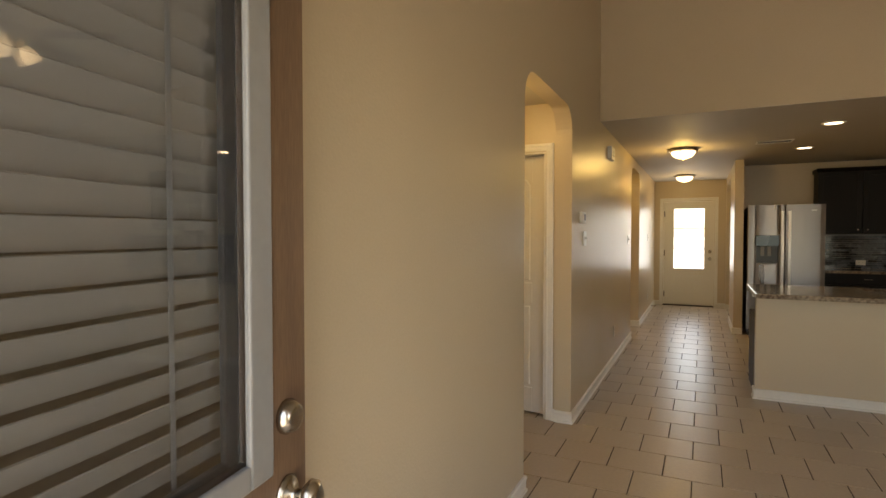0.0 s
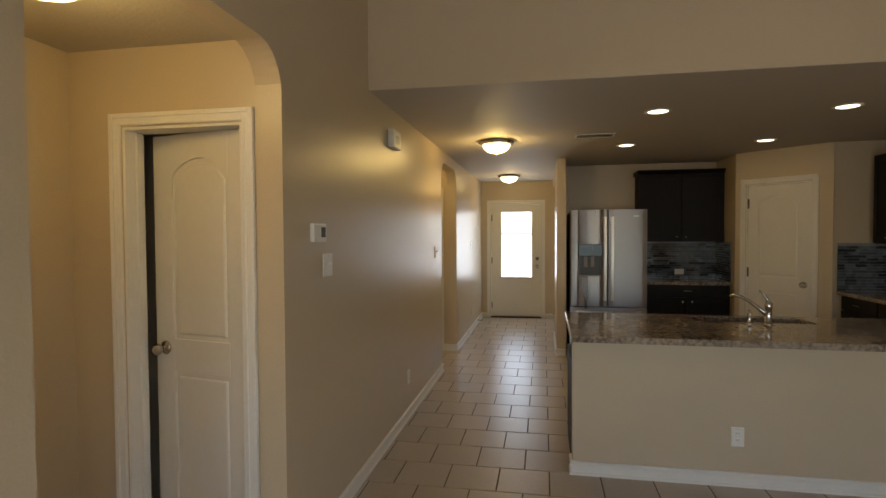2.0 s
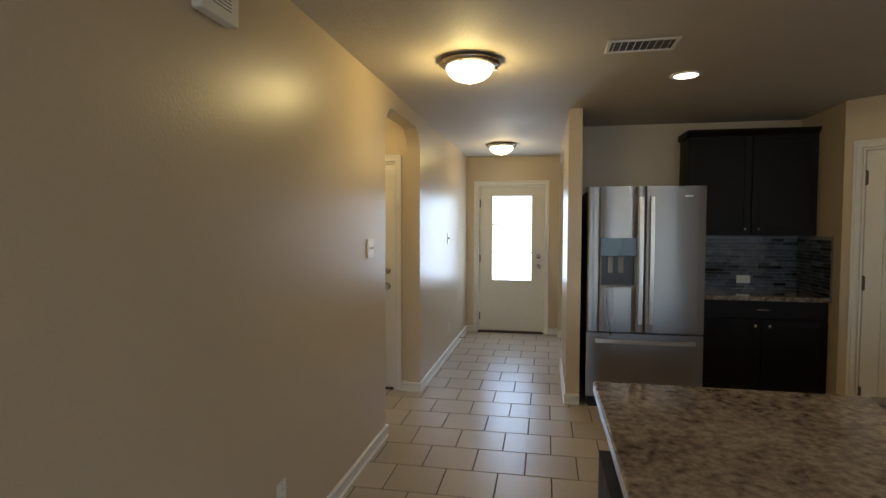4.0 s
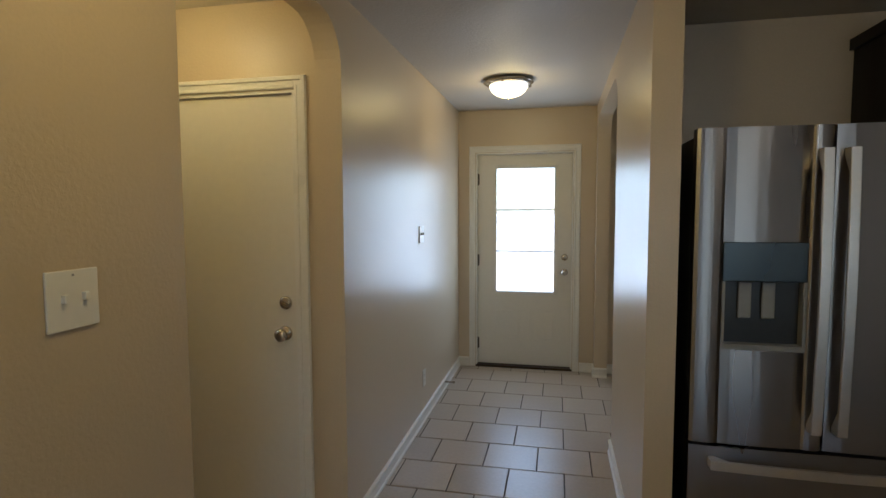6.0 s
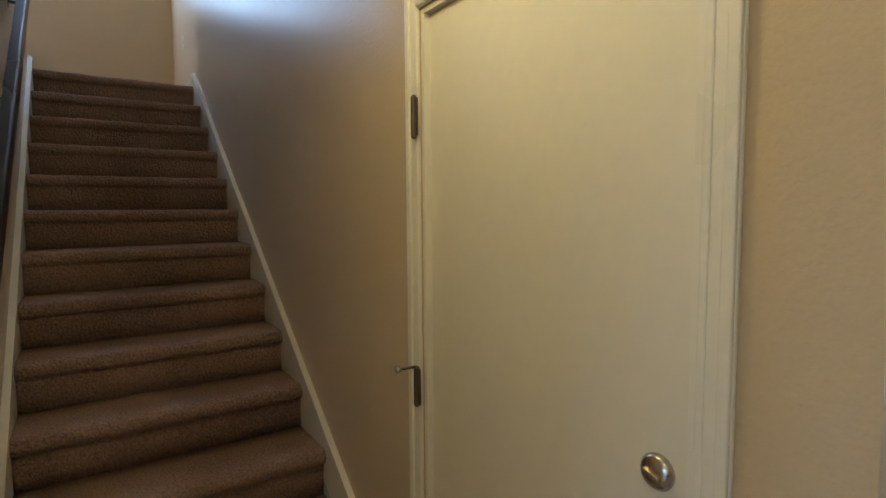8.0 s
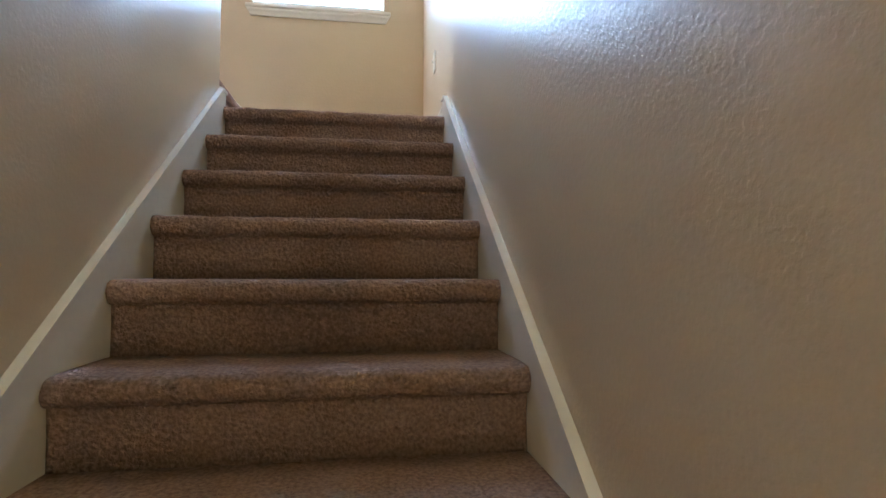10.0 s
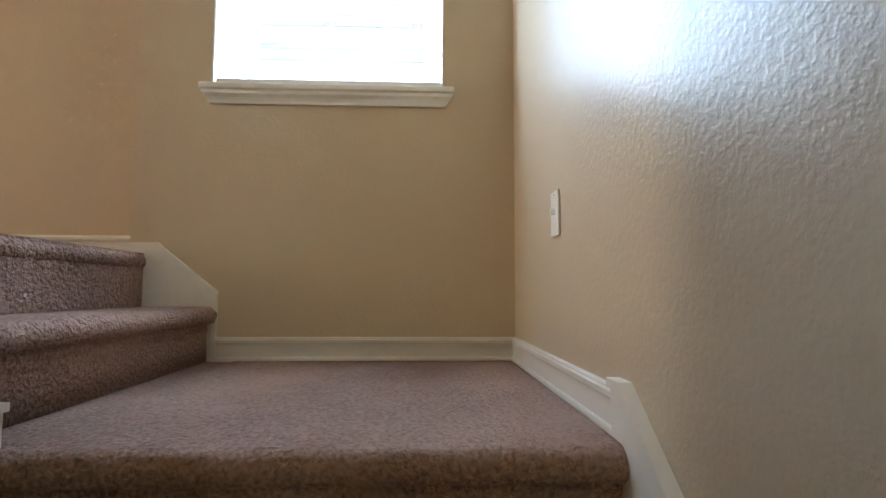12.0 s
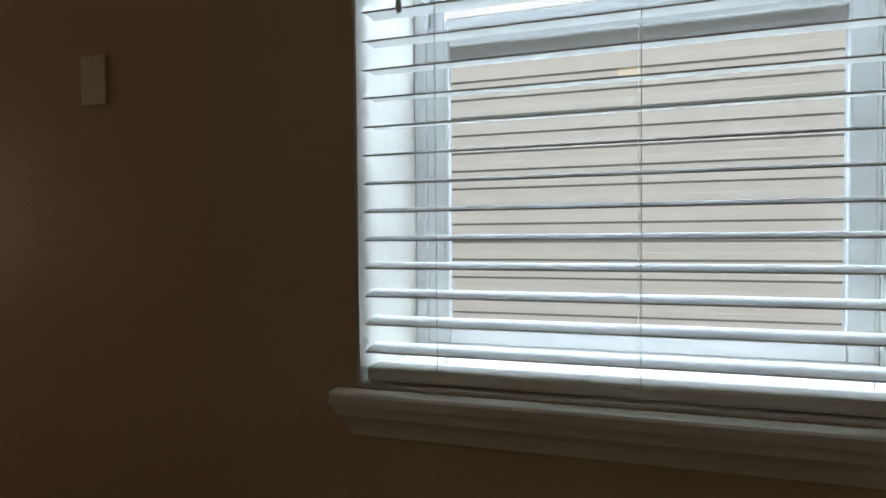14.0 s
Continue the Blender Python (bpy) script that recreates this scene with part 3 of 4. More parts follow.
win_part("sash", [(DW - 0.050, DW - 0.030, -hw + 0.026, -hw + 0.06, 0.655, hh - 0.03), (DW - 0.050, DW - 0.030, hw - 0.06, hw - 0.026, 0.655, hh - 0.03), (DW - 0.050, DW - 0.030, -hw + 0.06, hw - 0.06, 0.655, 0.70)])
part("pane", boxes((DW - 0.018, DW - 0.014, -hw + 0.074, hw - 0.074, 0.058, 0.635)), GLASS, win).visible_shadow = False
part("pane", boxes((DW - 0.042, DW - 0.038, -hw + 0.06, hw - 0.06, 0.70, hh - 0.03)), GLASS, win).visible_shadow = False
# thin white liners added over the reveal: its bright daylight put in as colour
for a, b in ((WY[0] + 0.0005, WY[0] + 0.005), (WY[1] - 0.005, WY[1] - 0.0005)):
    part("window_jamb", boxes((DW + 0.001, -0.001, a - 8.49, b - 8.49, 0.001, hh - 0.005)), WHITE, win)
part("window_jamb", boxes((DW + 0.001, -0.001, WY[0] + 0.005 - 8.49, WY[1] - 0.005 - 8.49, hh - 0.005, hh - 0.0005)), WHITE, win)
part("window_jamb", boxes((DW + 0.001, -0.001, WY[0] + 0.005 - 8.49, WY[1] - 0.005 - 8.49, 0.0005, 0.004)), WHITE, win)
sl2 = part("window_sill", boxes((0.001, 0.034, -0.47, 0.47, -0.026, -0.001), bevel=0.006), WHITE, win)
ap = bmesh.new()
aprof = [(0.001, -0.026), (0.026, -0.026), (0.026, -0.040), (0.018, -0.052), (0.014, -0.064), (0.012, -0.074), (0.001, -0.074)]
ends = []
for s in (-1, 1):
    ends.append([ap.verts.new((u, s * (0.470 - 0.004 - (-0.026 - v) * 0.6), v)) for u, v in aprof])
for k in range(len(aprof)):
    ap.faces.new((ends[0][k], ends[0][(k + 1) % len(aprof)], ends[1][(k + 1) % len(aprof)], ends[1][k]))
ap.faces.new(ends[0][::-1]), ap.faces.new(ends[1])
bmesh.ops.recalc_face_normals(ap, faces=ap.faces[:])
part("apron", ap, WHITE, win)

bl = thing("window_blind", pose(XW - 0.035, 8.49, WZ[0] + 0.001), "white two-inch slatted blind, lowered with its slats open", "window blind")
bw = hw - 0.008
sb = bmesh.new()
nseg = 6
rows = []
for k in range(nseg + 1):
    u = -0.025 + 0.05 * k / nseg
    z = 0.0022 * (1 - (u / 0.025) ** 2)
    rows.append([sb.verts.new((u, -bw, z)), sb.verts.new((u, bw, z)), sb.verts.new((u, -bw, z - 0.0026)), sb.verts.new((u, bw, z - 0.0026))])
for a, b in zip(rows, rows[1:]):
    sb.faces.new((a[0], b[0], b[1], a[1])), sb.faces.new((a[2], a[3], b[3], b[2])), sb.faces.new((a[0], a[2], b[2], b[0])), sb.faces.new((a[1], b[1], b[3], a[3]))
sb.faces.new((rows[0][0], rows[0][1], rows[0][3], rows[0][2])), sb.faces.new((rows[-1][0], rows[-1][2], rows[-1][3], rows[-1][1]))
bmesh.ops.recalc_face_normals(sb, faces=sb.faces[:])
slat = part("slat", sb, SLAT, bl, smooth=False)
slat.location = (0, 0, 0.058)
slat.rotation_euler = (0, radians(8), 0)
for k in range(1, 24):
    c = slat.copy()
    scene.collection.objects.link(c)
    c.parent, c.location, c.rotation_euler = bl, (random.uniform(-0.0006, 0.0006), 0, 0.058 + 0.0456 * k), (random.uniform(-0.0012, 0.0012), radians(8 + random.uniform(-0.6, 0.6)), 0)
part("bottom_rail", boxes((-0.025, 0.025, -bw, bw, 0.006, 0.030), bevel=0.006), SLAT, bl)
part("head_rail", boxes((-0.028, 0.028, -bw, bw, 1.15, 1.19), bevel=0.003), SLAT, bl)
for y in (-0.30, 0.0, 0.30):
    for x in (-0.0265, 0.0265):
        part("ladder_cord", boxes((x - 0.0004, x + 0.0004, y - 0.0006, y + 0.0006, 0.02, 1.16)), CORD, bl)
wand = part("tilt_wand", lathe([(0.004, 0), (0.0055, 0.01), (0.004, 0.03), (0.0035, 0.55)], 8), CORD, bl, smooth=True)
wand.location = (0.034, -0.355, 0.59)

# ---- kitchen ----
def curve_tube(points, radius, n=10):
    """A round tube along points."""
    bm = bmesh.new()
    rings = []
    pts = [Vector(p) for p in points]
    for k, p in enumerate(pts):
        d = (pts[min(k + 1, len(pts) - 1)] - pts[max(k - 1, 0)]).normalized()
        q = d.to_track_quat("Z", "Y")
        r = radius[k] if isinstance(radius, (list, tuple)) else radius
        rings.append([bm.verts.new(p + q @ Vector((r * math.cos(a), r * math.sin(a), 0))) for a in (2 * math.pi * j / n for j in range(n))])
    for a, b in zip(rings, rings[1:]):
        for j in range(n):
            bm.faces.new((a[j], a[(j + 1) % n], b[(j + 1) % n], b[j]))
    bm.faces.new(rings[0][::-1]), bm.faces.new(rings[-1])
    bmesh.ops.recalc_face_normals(bm, faces=bm.faces[:])
    return bm


def curved_door(x0, x1, z0, z1):
    """A refrigerator door front, slightly bowed, with rounded edges."""
    n = 8
    prof = [(x0, 0.062), (x0, 0.010)] + [(x0 + (x1 - x0) * k / n, 0.004 - 0.004 * math.sin(math.pi * k / n) + (0.004 if k in (0, n) else 0)) for k in range(n + 1)] + [(x1, 0.010), (x1, 0.062)]
    return prism(prof, z0, z1, "z")


def refrigerator():
    f = thing("refrigerator", pose(1.422, 9.07, 0), "stainless steel french-door refrigerator with ice dispenser and bottom freezer drawer", "refrigerator")
    part("body", boxes((0.004, 0.896, 0.07, 0.82, 0.035, 1.775), bevel=0.004), DARK, f, "dark grey refrigerator body")
    ld = part("door", joined(curved_door(0.002, 0.102, 0.625, 1.80), curved_door(0.383, 0.448, 0.625, 1.80), curved_door(0.102, 0.383, 0.625, 0.985), curved_door(0.102, 0.383, 1.385, 1.80)), STEEL, f)
    rd = part("door", curved_door(0.456, 0.898, 0.625, 1.80), STEEL, f)
    dr = part("drawer", curved_door(0.002, 0.898, 0.085, 0.612), STEEL, f)
    disp = part("dispenser", boxes((0.102, 0.383, 0.055, 0.062, 0.985, 1.385), (0.102, 0.112, 0.004, 0.055, 0.985, 1.24), (0.373, 0.383, 0.004, 0.055, 0.985, 1.24), (0.112, 0.373, 0.004, 0.055, 0.985, 1.005)), GREY, ld)
    part("control_panel", boxes((0.102, 0.383, 0.003, 0.05, 1.24, 1.385), bevel=0.003), PANELM, ld, "mirror-like control panel")
    part("recess", boxes((0.112, 0.373, 0.046, 0.054, 1.005, 1.24)), DARK, ld)
    for x in (0.165, 0.245):
        part("paddle", boxes((x, x + 0.045, 0.030, 0.038, 1.10, 1.235), bevel=0.004), GREY, ld, "grey dispenser paddle")
    def bar(lo, hi, wide):
        """Side outline of a flat bowed bar between two standoffs, as (out, along) pairs."""
        mid = [(-0.046 - 0.014 * math.sin(math.pi * k / 12), lo + (hi - lo) * k / 12) for k in range(13)]
        back = [(y + 0.014, z) for y, z in mid[1:-1]][::-1]
        return mid + [(0.001, hi), (0.001, hi - 0.022)] + back + [(0.001, lo + 0.022), (0.001, lo)]

    for d, x in ((ld, 0.412), (rd, 0.494)):
        bm = prism(bar(0.70, 1.715, 0.034), x - 0.017, x + 0.017, "x")
        bmesh.ops.bevel(bm, geom=[e for e in bm.edges if e.calc_length() > 0.05 or abs(e.verts[0].co.x - e.verts[1].co.x) < 1e-5], offset=0.003, segments=2, affect="EDGES", profile=0.5)
        part("door_handle", bm, HANDLE, d, "polished steel bar handle")
    bm = prism([(a, y) for y, a in bar(0.07, 0.83, 0.034)], 0.540, 0.574, "z")
    part("drawer_handle", bm, HANDLE, dr, "polished steel bar handle")
    part("kick_grille", boxes((0.03, 0.87, 0.05, 0.07, 0.03, 0.08)), DARK, f)
    for x in (0.02, 0.80):
        part("foot", boxes((x, x + 0.08, 0.01, 0.10, 0.0, 0.055), bevel=0.004), DARK, f)
    part("badge", boxes((0.74, 0.80, -0.0015, 0.004, 1.715, 1.725)), HANDLE, rd)


refrigerator()


def cabinet(name, m, w, h, d, cols, label, kick=False, drawers=False, knobs_low=False):
    """A cabinet unit with framed doors; front at y = 0, x from 0."""
    c = thing(name, m, label, "cabinet")
    z0 = 0.10 if kick else 0.0
    part("body", boxes((0, w, 0.02, d, z0, h)), BLACKWOOD, c)
    if kick:
        part("toe_kick", boxes((0, w, 0.08, d, 0, z0)), BLACKWOOD, c)
    dw = w / cols
    for k in range(cols):
        a, b = k * dw + 0.004, (k + 1) * dw - 0.004
        top = h - 0.004 - (0.155 if drawers else 0)
        d0 = part("door", boxes((a, b, 0.006, 0.019, z0 + 0.006, top)), BLACKWOOD, c)
        s = 0.055
        for q in ((a, a + s, z0 + 0.006, top), (b - s, b, z0 + 0.006, top), (a + s, b - s, z0 + 0.006, z0 + 0.006 + s), (a + s, b - s, top - s, top)):
            part("door_frame", boxes((q[0], q[1], -0.004, 0.006, q[2], q[3]), bevel=0.002), BLACKWOOD, d0)
        kx = (b - 0.05) if k % 2 == 0 else (a + 0.05)
        kz = z0 + 0.055 if knobs_low else top - 0.05
        kb = part("cabinet_knob", lathe([(0.007, 0.0), (0.006, 0.012), (0.015, 0.018), (0.016, 0.024), (0.004, 0.028)], 14, "y"), CHROME, d0, "small bright metal knob", True)
        kb.location = (kx, -0.004, kz)
    if drawers:
        dd = part("drawer", boxes((0.004, w - 0.004, -0.002, 0.019, h - 0.150, h - 0.004), bevel=0.003), BLACKWOOD, c)
        part("drawer_pull", curve_tube([(w / 2 - 0.05, 0, h - 0.075), (w / 2 - 0.045, -0.025, h - 0.075), (w / 2 + 0.045, -0.025, h - 0.075), (w / 2 + 0.05, 0, h - 0.075)], 0.005, 8), CHROME, dd, "bright metal bar pull", True)
    return c


cabinet("base_cabinet", pose(2.35, 9.36, 0), 0.98, 0.876, 0.57, 2, "dark espresso base cabinet with two doors and a drawer", True, True)
uc = cabinet("wall_cabinet", pose(2.312, 9.60, 1.405), 1.02, 0.86, 0.33, 2, "dark espresso wall cabinet above the mosaic backsplash", knobs_low=True)
part("cornice", joined(prism([(0.0, 0.86), (-0.035, 0.90), (-0.035, 0.912), (0.33, 0.912), (0.33, 0.86)], -0.02, 1.02, "x")), BLACKWOOD, uc)


def worktop(name, spans, label):
    bm = boxes(*spans)
    return tagged(part(name, bm, GRANITE), label, "countertop")


worktop("back_worktop", [(2.338, 3.334, 9.325, YK - 0.001, 0.877, 0.912)], "brown speckled granite worktop beside the refrigerator")
worktop("side_worktop", [(4.055, 4.69, 6.9, 8.479, 0.877, 0.912)], "brown speckled granite worktop along the side wall")


def mosaic(name, u0, u1, z0, z1, placed):
    """Thin strips of glass in broken rows; placed turns (u, z, out) into a point."""
    rng = random.Random(7)
    verts, faces = [], []
    z = z0
    while z + 0.029 < z1:
        u = u0 - rng.uniform(0, 0.08)
        while u < u1:
            w = rng.choice((0.060, 0.098, 0.148, 0.198, 0.098))
            a, b = max(u, u0), min(u + w, u1)
            if b - a > 0.006:
                base = len(verts)
                o = 0.006 + rng.uniform(0, 0.0012)
                for q in ((a, z, 0.001), (b, z, 0.001), (b, z + 0.0285, 0.001), (a, z + 0.0285, 0.001), (a + 0.001, z + 0.001, o), (b - 0.001, z + 0.001, o), (b - 0.001, z + 0.0275, o), (a + 0.001, z + 0.0275, o)):
                    verts.append(placed(*q))
                faces += [tuple(base + k for k in f) for f in ((4, 5, 6, 7), (0, 1, 5, 4), (1, 2, 6, 5), (2, 3, 7, 6), (3, 0, 4, 7))]
            u += w + 0.0025
        z += 0.0308
    me = bpy.data.meshes.new(name)
    me.from_pydata(verts, [], faces)
    me.materials.append(MOSAIC)
    return tagged(new(name, me), "blue-grey glass mosaic strips", "", "", "stuff")


setting("backsplash_bed", boxes((2.325, 3.335, YK - 0.006, YK - 0.001, 0.913, 1.404), (3.329, 3.334, 9.33, YK - 0.007, 0.913, 1.404), (4.06, 4.69, 8.474, 8.479, 0.913, 1.404), (4.694, 4.699, 6.9, 8.473, 0.913, 1.404)), GREY, "grey grout behind mosaic")
mosaic("backsplash_mosaic", 2.325, 3.328, 0.914, 1.403, lambda u, z, o: (u, YK - 0.006 - o, z))
mosaic("backsplash_mosaic", 9.34, YK - 0.014, 0.914, 1.403, lambda u, z, o: (3.329 - o, YK + 9.34 - u - 0.01, z))
mosaic("backsplash_mosaic", 4.06, 4.685, 0.914, 1.403, lambda u, z, o: (u, 8.474 - o, z))
mosaic("backsplash_mosaic", 6.9, 8.465, 0.914, 1.403, lambda u, z, o: (4.694 - o, u, z))

TURN = Matrix.Rotation(radians(-90), 4, "Z")
cabinet("base_cabinet", Matrix.Translation((4.10, 8.47, 0)) @ TURN, 0.60, 0.876, 0.58, 2, "dark espresso base cabinet beside the pantry", True, True)
cabinet("base_cabinet", Matrix.Translation((4.10, 7.86, 0)) @ TURN, 0.90, 0.876, 0.58, 2, "dark espresso base cabinet at the end of the side run", True, True)
uc2 = cabinet("wall_cabinet", Matrix.Translation((4.355, 8.43, 1.40)) @ TURN, 0.30, 0.88, 0.335, 1, "narrow dark espresso wall cabinet beside the pantry", knobs_low=True)
uc3 = cabinet("wall_cabinet", Matrix.Translation((4.355, 8.12, 1.90)) @ TURN, 0.76, 0.38, 0.335, 2, "short dark espresso wall cabinet over the microwave", knobs_low=True)
mw = thing("microwave", Matrix.Translation((4.32, 8.12, 1.46)) @ TURN, "stainless steel microwave under the wall cabinet", "microwave")
part("body", boxes((0, 0.76, 0.02, 0.37, 0, 0.42)), DARK, mw)
part("door", boxes((0.0, 0.56, 0, 0.02, 0.01, 0.41), bevel=0.003), STEEL, mw)
part("door_glass", boxes((0.06, 0.48, -0.003, 0.001, 0.07, 0.35)), GLOSSY, mw)
part("control_panel", boxes((0.57, 0.76, 0, 0.02, 0.01, 0.41), bevel=0.003), GLOSSY, mw)
part("door_handle", curve_tube([(0.52, 0, 0.06), (0.52, -0.035, 0.07), (0.52, -0.035, 0.35), (0.52, 0, 0.36)], 0.009, 8), HANDLE, mw, "", True)

isl = thing("kitchen_island", pose(1.27, 5.79, 0), "kitchen island with painted front wall and dark cabinets behind", "kitchen island")
IL = 2.6
part("wall", boxes((0.01, IL, 0, 0.11, 0, 0.876)), PAINT, isl)
part("cabinet_body", boxes((0.012, IL, 0.112, 0.74, 0.1, 0.676), (0.012, IL, 0.112, 0.68, 0, 0.1)), BLACKWOOD, isl)
for nm, a, b, ea, eb in (("baseboard", (0.01, 0), (IL, 0), E, 0), ("baseboard", (0.01, 0.11), (0.01, 0), 0, E)):
    part(nm, run_of(b, a, 0, eb, ea), WHITE, isl)
SX, SY = (2.13, 2.87), (6.25, 6.50)
ring = bmesh.new()
loops = []
for x0, x1, y0, y1 in ((1.262, 3.90, 5.59, 6.57), (*SX, *SY)):
    for z in (0.877, 0.915):
        loops.append([ring.verts.new((x, y, z)) for x, y in ((x0, y0), (x1, y0), (x1, y1), (x0, y1))])
for k in range(4):
    n = (k + 1) % 4
    for a, b in ((0, 1), (1, 3), (3, 2), (2, 0)):
        ring.faces.new((loops[a][k], loops[a][n], loops[b][n], loops[b][k]))
bmesh.ops.recalc_face_normals(ring, faces=ring.faces[:])
bmesh.ops.bevel(ring, geom=[e for e in ring.edges if e.calc_length() > 0.1 and all(abs(v.co.z - 0.915) < 1e-4 for v in e.verts) and len({round(f.normal.z) for f in e.link_faces}) > 1], offset=0.007, segments=3, affect="EDGES", profile=0.5)
tagged(part("island_worktop", ring, GRANITE), "polished brown speckled granite island worktop with a sink cut-out", "countertop")
sk = thing("sink", pose(SX[0], SY[0], 0.876), "undermount stainless steel kitchen sink", "sink")
sw, sd = SX[1] - SX[0], SY[1] - SY[0]
part("basin", boxes((-0.01, sw + 0.01, -0.01, sd + 0.01, -0.20, -0.196), (-0.01, 0.0, -0.01, sd + 0.01, -0.196, -0.001), (sw, sw + 0.01, -0.01, sd + 0.01, -0.196, -0.001), (0, sw, -0.01, 0, -0.196, -0.001), (0, sw, sd, sd + 0.01, -0.196, -0.001)), STEEL, sk)
part("drain", lathe([(0.04, -0.196), (0.04, -0.193), (0.01, -0.194)], 16), CHROME, sk).location = (sw / 2, sd / 2, 0)

fa = thing("kitchen_faucet", pose(2.555, 6.195, 0.915), "chrome single-lever kitchen faucet beside the sink", "faucet")
part("body", lathe([(0.030, 0), (0.030, 0.006), (0.022, 0.012), (0.020, 0.10), (0.023, 0.105), (0.023, 0.14), (0.012, 0.150)], 18), CHROME, fa, "", True)
part("spout", curve_tube([(0, 0, 0.05), (-0.05, 0.03, 0.105), (-0.10, 0.06, 0.148), (-0.15, 0.085, 0.175), (-0.18, 0.10, 0.180), (-0.195, 0.108, 0.168)], [0.014, 0.013, 0.012, 0.012, 0.012, 0.012]), CHROME, fa, "", True)
part("lever", curve_tube([(0, 0, 0.145), (-0.01, 0.004, 0.170), (-0.03, 0.012, 0.205), (-0.052, 0.02, 0.222)], [0.014, 0.010, 0.007, 0.008]), CHROME, fa, "", True)
so = thing("soap_dispenser", pose(2.44, 6.195, 0.915), "small chrome soap dispenser next to the faucet", "soap dispenser")
part("body", lathe([(0.020, 0), (0.020, 0.006), (0.012, 0.012), (0.012, 0.055), (0.016, 0.060), (0.014, 0.075)], 14), CHROME, so, "", True)
part("nozzle", curve_tube([(0, 0, 0.07), (0.01, 0.03, 0.082), (0.015, 0.055, 0.078)], 0.006, 8), CHROME, so, "", True)

# ---- lamps and fixtures ----
def flush_light(x, y):
    l = thing("ceiling_light", pose(x, y, HL if x < 0 and y < 5 else HC), "round flush ceiling light with glass bowl and nickel rim, lit", "ceiling light", "flush ceiling lights")
    part("rim", lathe([(0.140, 0), (0.176, -0.010), (0.180, -0.022), (0.160, -0.034), (0.138, -0.040)], 36), NICKEL, l, "satin nickel rim", True)
    sh = part("shade", lathe([(0.137, -0.036), (0.136, -0.052), (0.122, -0.080), (0.093, -0.103), (0.056, -0.117), (0.012, -0.122)], 36), BULB, l, "glowing frosted glass bowl", True)
    sh.visible_shadow = False
    part("finial", lathe([(0.006, -0.120), (0.011, -0.124), (0.011, -0.130), (0.003, -0.136)], 12), NICKEL, l, "", True)
    for a in (20, 140, 260):
        part("clip", boxes((0.150, 0.170, -0.008, 0.008, -0.046, -0.026), bevel=0.002), NICKEL, l).rotation_euler = (0, 0, radians(a))
    return l


for x, y in FLUSH:
    flush_light(x, y)
for x, y in CANS:
    c = thing("recessed_light", pose(x, y, HC), "round recessed ceiling light with white trim, lit", "recessed light", "recessed kitchen lights")
    part("ring", lathe([(0.078, -0.003), (0.098, -0.001), (0.099, -0.005), (0.080, -0.010), (0.072, -0.006)], 32), PLASTIC, c, "", True)
    d = part("lens", lathe([(0.076, -0.004), (0.074, -0.006), (0.004, -0.007)], 32), CANGLOW, c, "glowing lens", True)
    d.visible_shadow = False

vent = thing("ceiling_vent", pose(1.575, 7.60, HC), "white metal ceiling air vent", "air vent")
for q in ((-0.18, 0.18, -0.10, -0.08), (-0.18, 0.18, 0.08, 0.10), (-0.18, -0.16, -0.08, 0.08), (0.16, 0.18, -0.08, 0.08)):
    part("frame", boxes((*q, -0.008, 0.0), bevel=0.002), PLASTIC, vent)
part("backing", boxes((-0.16, 0.16, -0.08, 0.08, -0.0015, -0.0005)), DARK, vent)
for k in range(9):
    b = boxes((-0.001, 0.001, -0.08, 0.08, -0.010, 0.0))
    bmesh.ops.transform(b, matrix=Matrix.Translation((-0.14 + 0.035 * k, 0, -0.001)) @ Matrix.Rotation(radians(35), 4, "Y"), verts=b.verts[:])
    part("slat", b, PLASTIC, vent)


def wall_plate(name, m, kind, label, wide=0.072):
    """A plate on a wall; x to the right, z up, front towards -y."""
    p = thing(name, m, label, "light switch" if kind != "socket" else "wall outlet")
    part("plate", boxes((-wide / 2, wide / 2, -0.006, 0, -0.058, 0.058), bevel=0.002), PLASTIC, p)
    if kind == "socket":
        for z in (-0.020, 0.020):
            s = part("socket", boxes((-0.016, 0.016, -0.008, -0.005, z - 0.013, z + 0.013), bevel=0.002), PLASTIC, p)
            for x in (-0.006, 0.006):
                part("slot", boxes((x - 0.0012, x + 0.0012, -0.0085, -0.0075, z - 0.002, z + 0.007)), DARK, s)
    elif kind == "toggle":
        n = max(1, round((wide - 0.02) / 0.046))
        for k in range(n):
            x = (k - (n - 1) / 2) * 0.046
            part("toggle", boxes((x - 0.005, x + 0.005, -0.016, -0.005, -0.004, 0.012), bevel=0.001), PLASTIC, p)
    part("screw", boxes((-0.002, 0.002, -0.0068, -0.0055, 0.046, 0.050)), GREY, p)
    return p


EASTW = lambda x, y, z: Matrix.Translation((x, y, z)) @ Matrix.Rotation(radians(90), 4, "Z")
WESTW = lambda x, y, z: Matrix.Translation((x, y, z)) @ Matrix.Rotation(radians(-90), 4, "Z")
wall_plate("light_switch", EASTW(0.001, 4.957, 1.366), "toggle", "white double light switch on the wall below the thermostat", 0.115)
wall_plate("light_switch", EASTW(0.001, 7.80, 1.333), "toggle", "white double light switch beside the stair arch", 0.115)
wall_plate("light_switch", EASTW(0.001, 10.54, 1.34), "toggle", "white double light switch near the front door", 0.115)
wall_plate("wall_outlet", EASTW(0.001, 10.59, 0.31), "socket", "white wall outlet above the hall baseboard")
